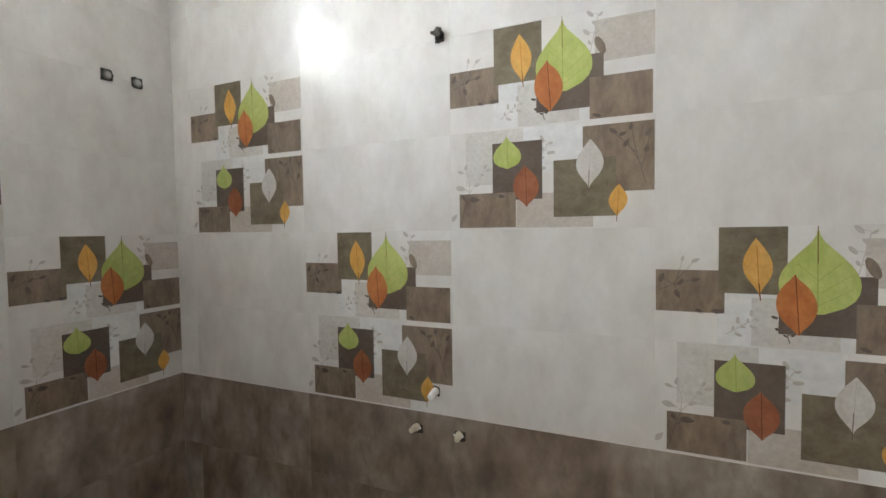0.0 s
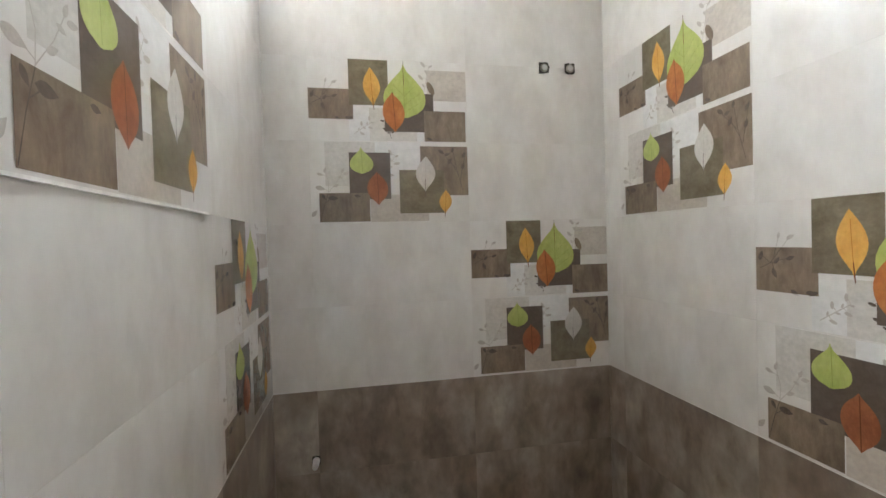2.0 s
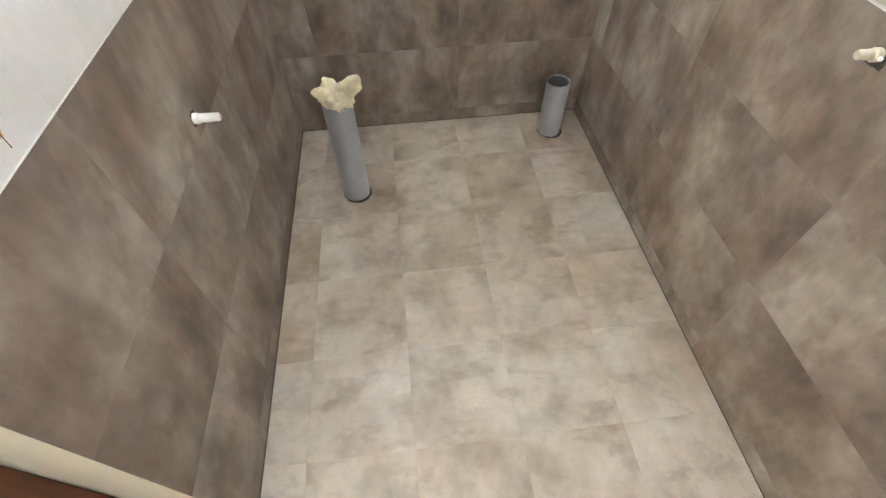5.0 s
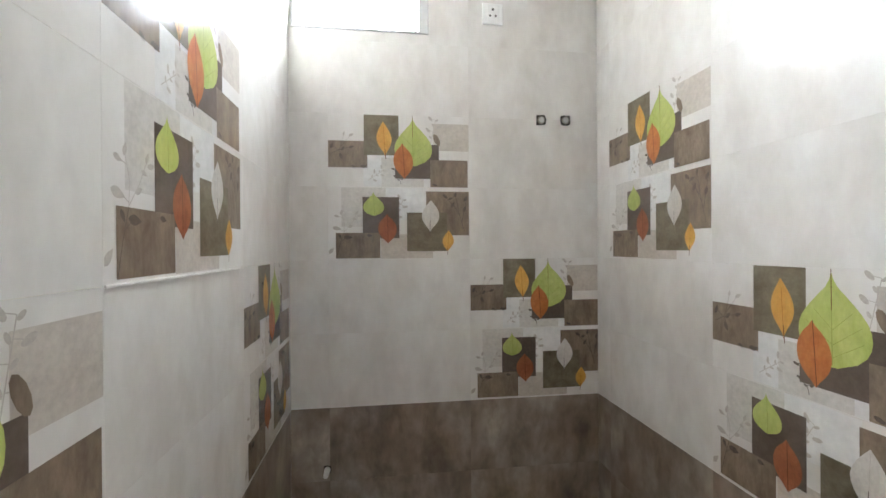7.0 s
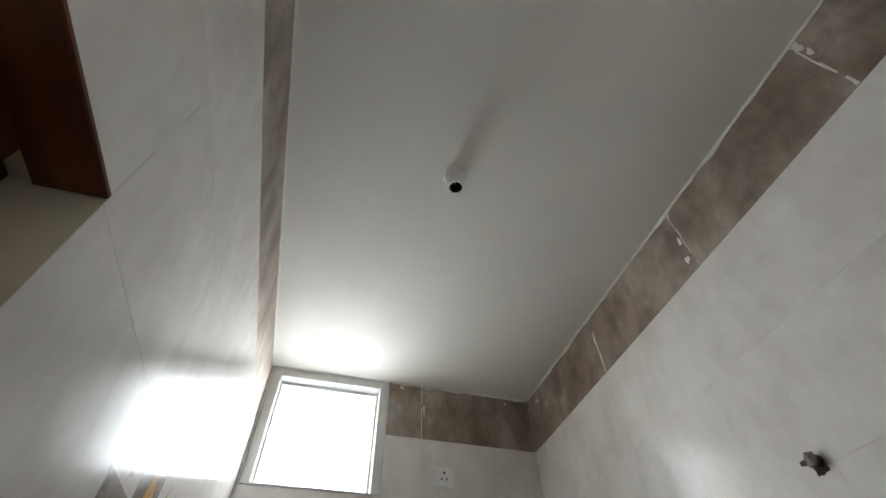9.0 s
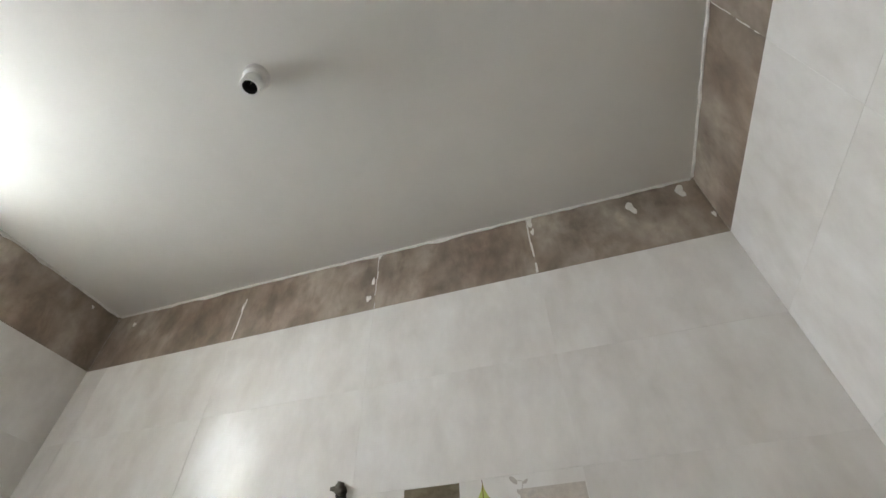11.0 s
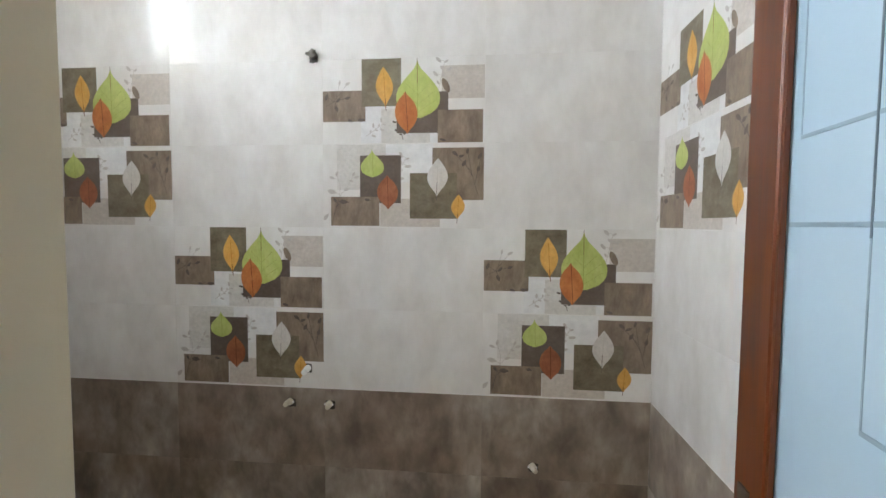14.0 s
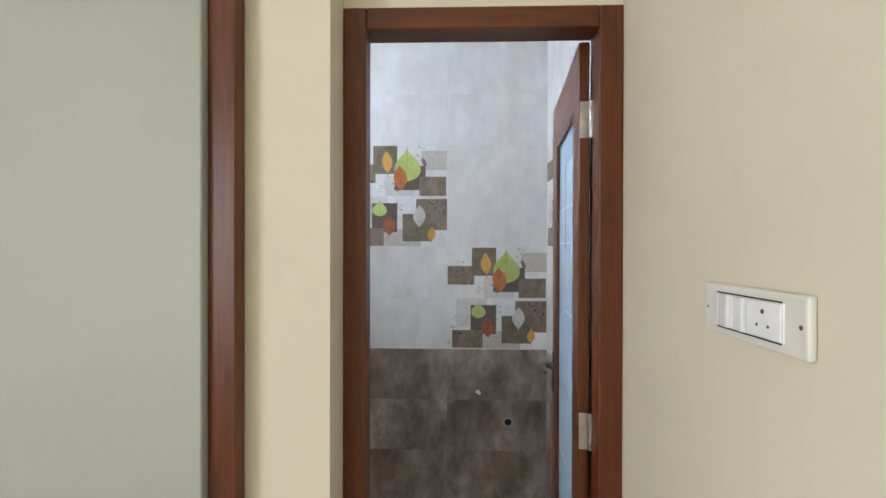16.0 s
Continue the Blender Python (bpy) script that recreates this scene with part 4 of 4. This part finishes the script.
tile_wall(wall_south, wall_frame((0, Y0, 0), (-1, 0, 0)),
          [(-2.382 - T, -X1, -2.382), (-2.382, -2.382, -1.797), (-1.797, -1.797, -1.212), (-1.212, -1.212, -0.608), (-0.608, -0.608, -0.023), (-0.023, -0.023, 0.0)],
          (-1.212,), (-0.608, -1.797), (-dx1, -dx0, -9.0, dz), (-1.212, -1.212, 0.0, 1.5, 2.1))
tile_wall(wall_east, wall_frame((X1, 0, 0), (0, -1, 0)),
          [(-Y1, -Y1, -0.715), (-0.715, -0.715, -0.130), (-0.130, -0.130, -Y0)], (-Y1,), ())

# thin lines: grout on top of the dado, a painted tile-edge highlight under the printed tiles of the door wall, and the
# dark joint at the floor
def line_of(name, b, mat, label):
    tagged(part(name, boxed(*b), mat), label, "trim", kind="structure")


for k, b in enumerate(((0.001, Y1 - 0.0004, 0.8988, X1 - 0.001, Y1 + 0.004, 0.9012), (-0.004, Y0 + 0.001, 0.8988, 0.0004, Y1 - 0.001, 0.9012),
                       (X1 - 0.0004, Y0 + 0.001, 0.8988, X1 + 0.004, Y1 - 0.001, 0.9012), (0.001, Y0 - 0.004, 0.8988, dx0 - 0.002, Y0 + 0.0004, 0.9012),
                       # highlight on the printed tiles' lower edge, built as a white strip
                       (0.640, Y0 - 0.004, 1.4970, 1.210, Y0 + 0.0030, 1.5015))):
    line_of("grout_trim_%d" % (k + 1), b, PLASTER, "thin white line between the wall tiles: grout, under the print a painted edge highlight")
for k, b in enumerate(((0.001, Y1 - 0.0025, FLOOR - 0.004, X1 - 0.001, Y1 + 0.003, FLOOR + 0.0022), (-0.003, Y0 + 0.001, FLOOR - 0.004, 0.0025, Y1 - 0.001, FLOOR + 0.0022),
                       (0.001, Y0 - 0.003, FLOOR - 0.004, dx0 - 0.002, Y0 + 0.0035, FLOOR + 0.0022))):
    line_of("floor_joint_trim_%d" % (k + 1), b, HOLE_SHADE_JOINT, "dark joint where the wall meets the floor")
xs = [X0] + [0.27 + 0.3 * k for k in range(8)] + [X1]
ys = [Y0, 0.106, 0.406, 0.706, 1.006, Y1]
for xa, xb in zip(xs, xs[1:]):
    for ya, yb in zip(ys, ys[1:]):
        ob = new("tile", tile_mesh(xb - xa, yb - ya, FLOOR_TILE))
        ob.parent = floor
        ob.matrix_basis = Matrix.Translation((xa, ya, FLOOR))
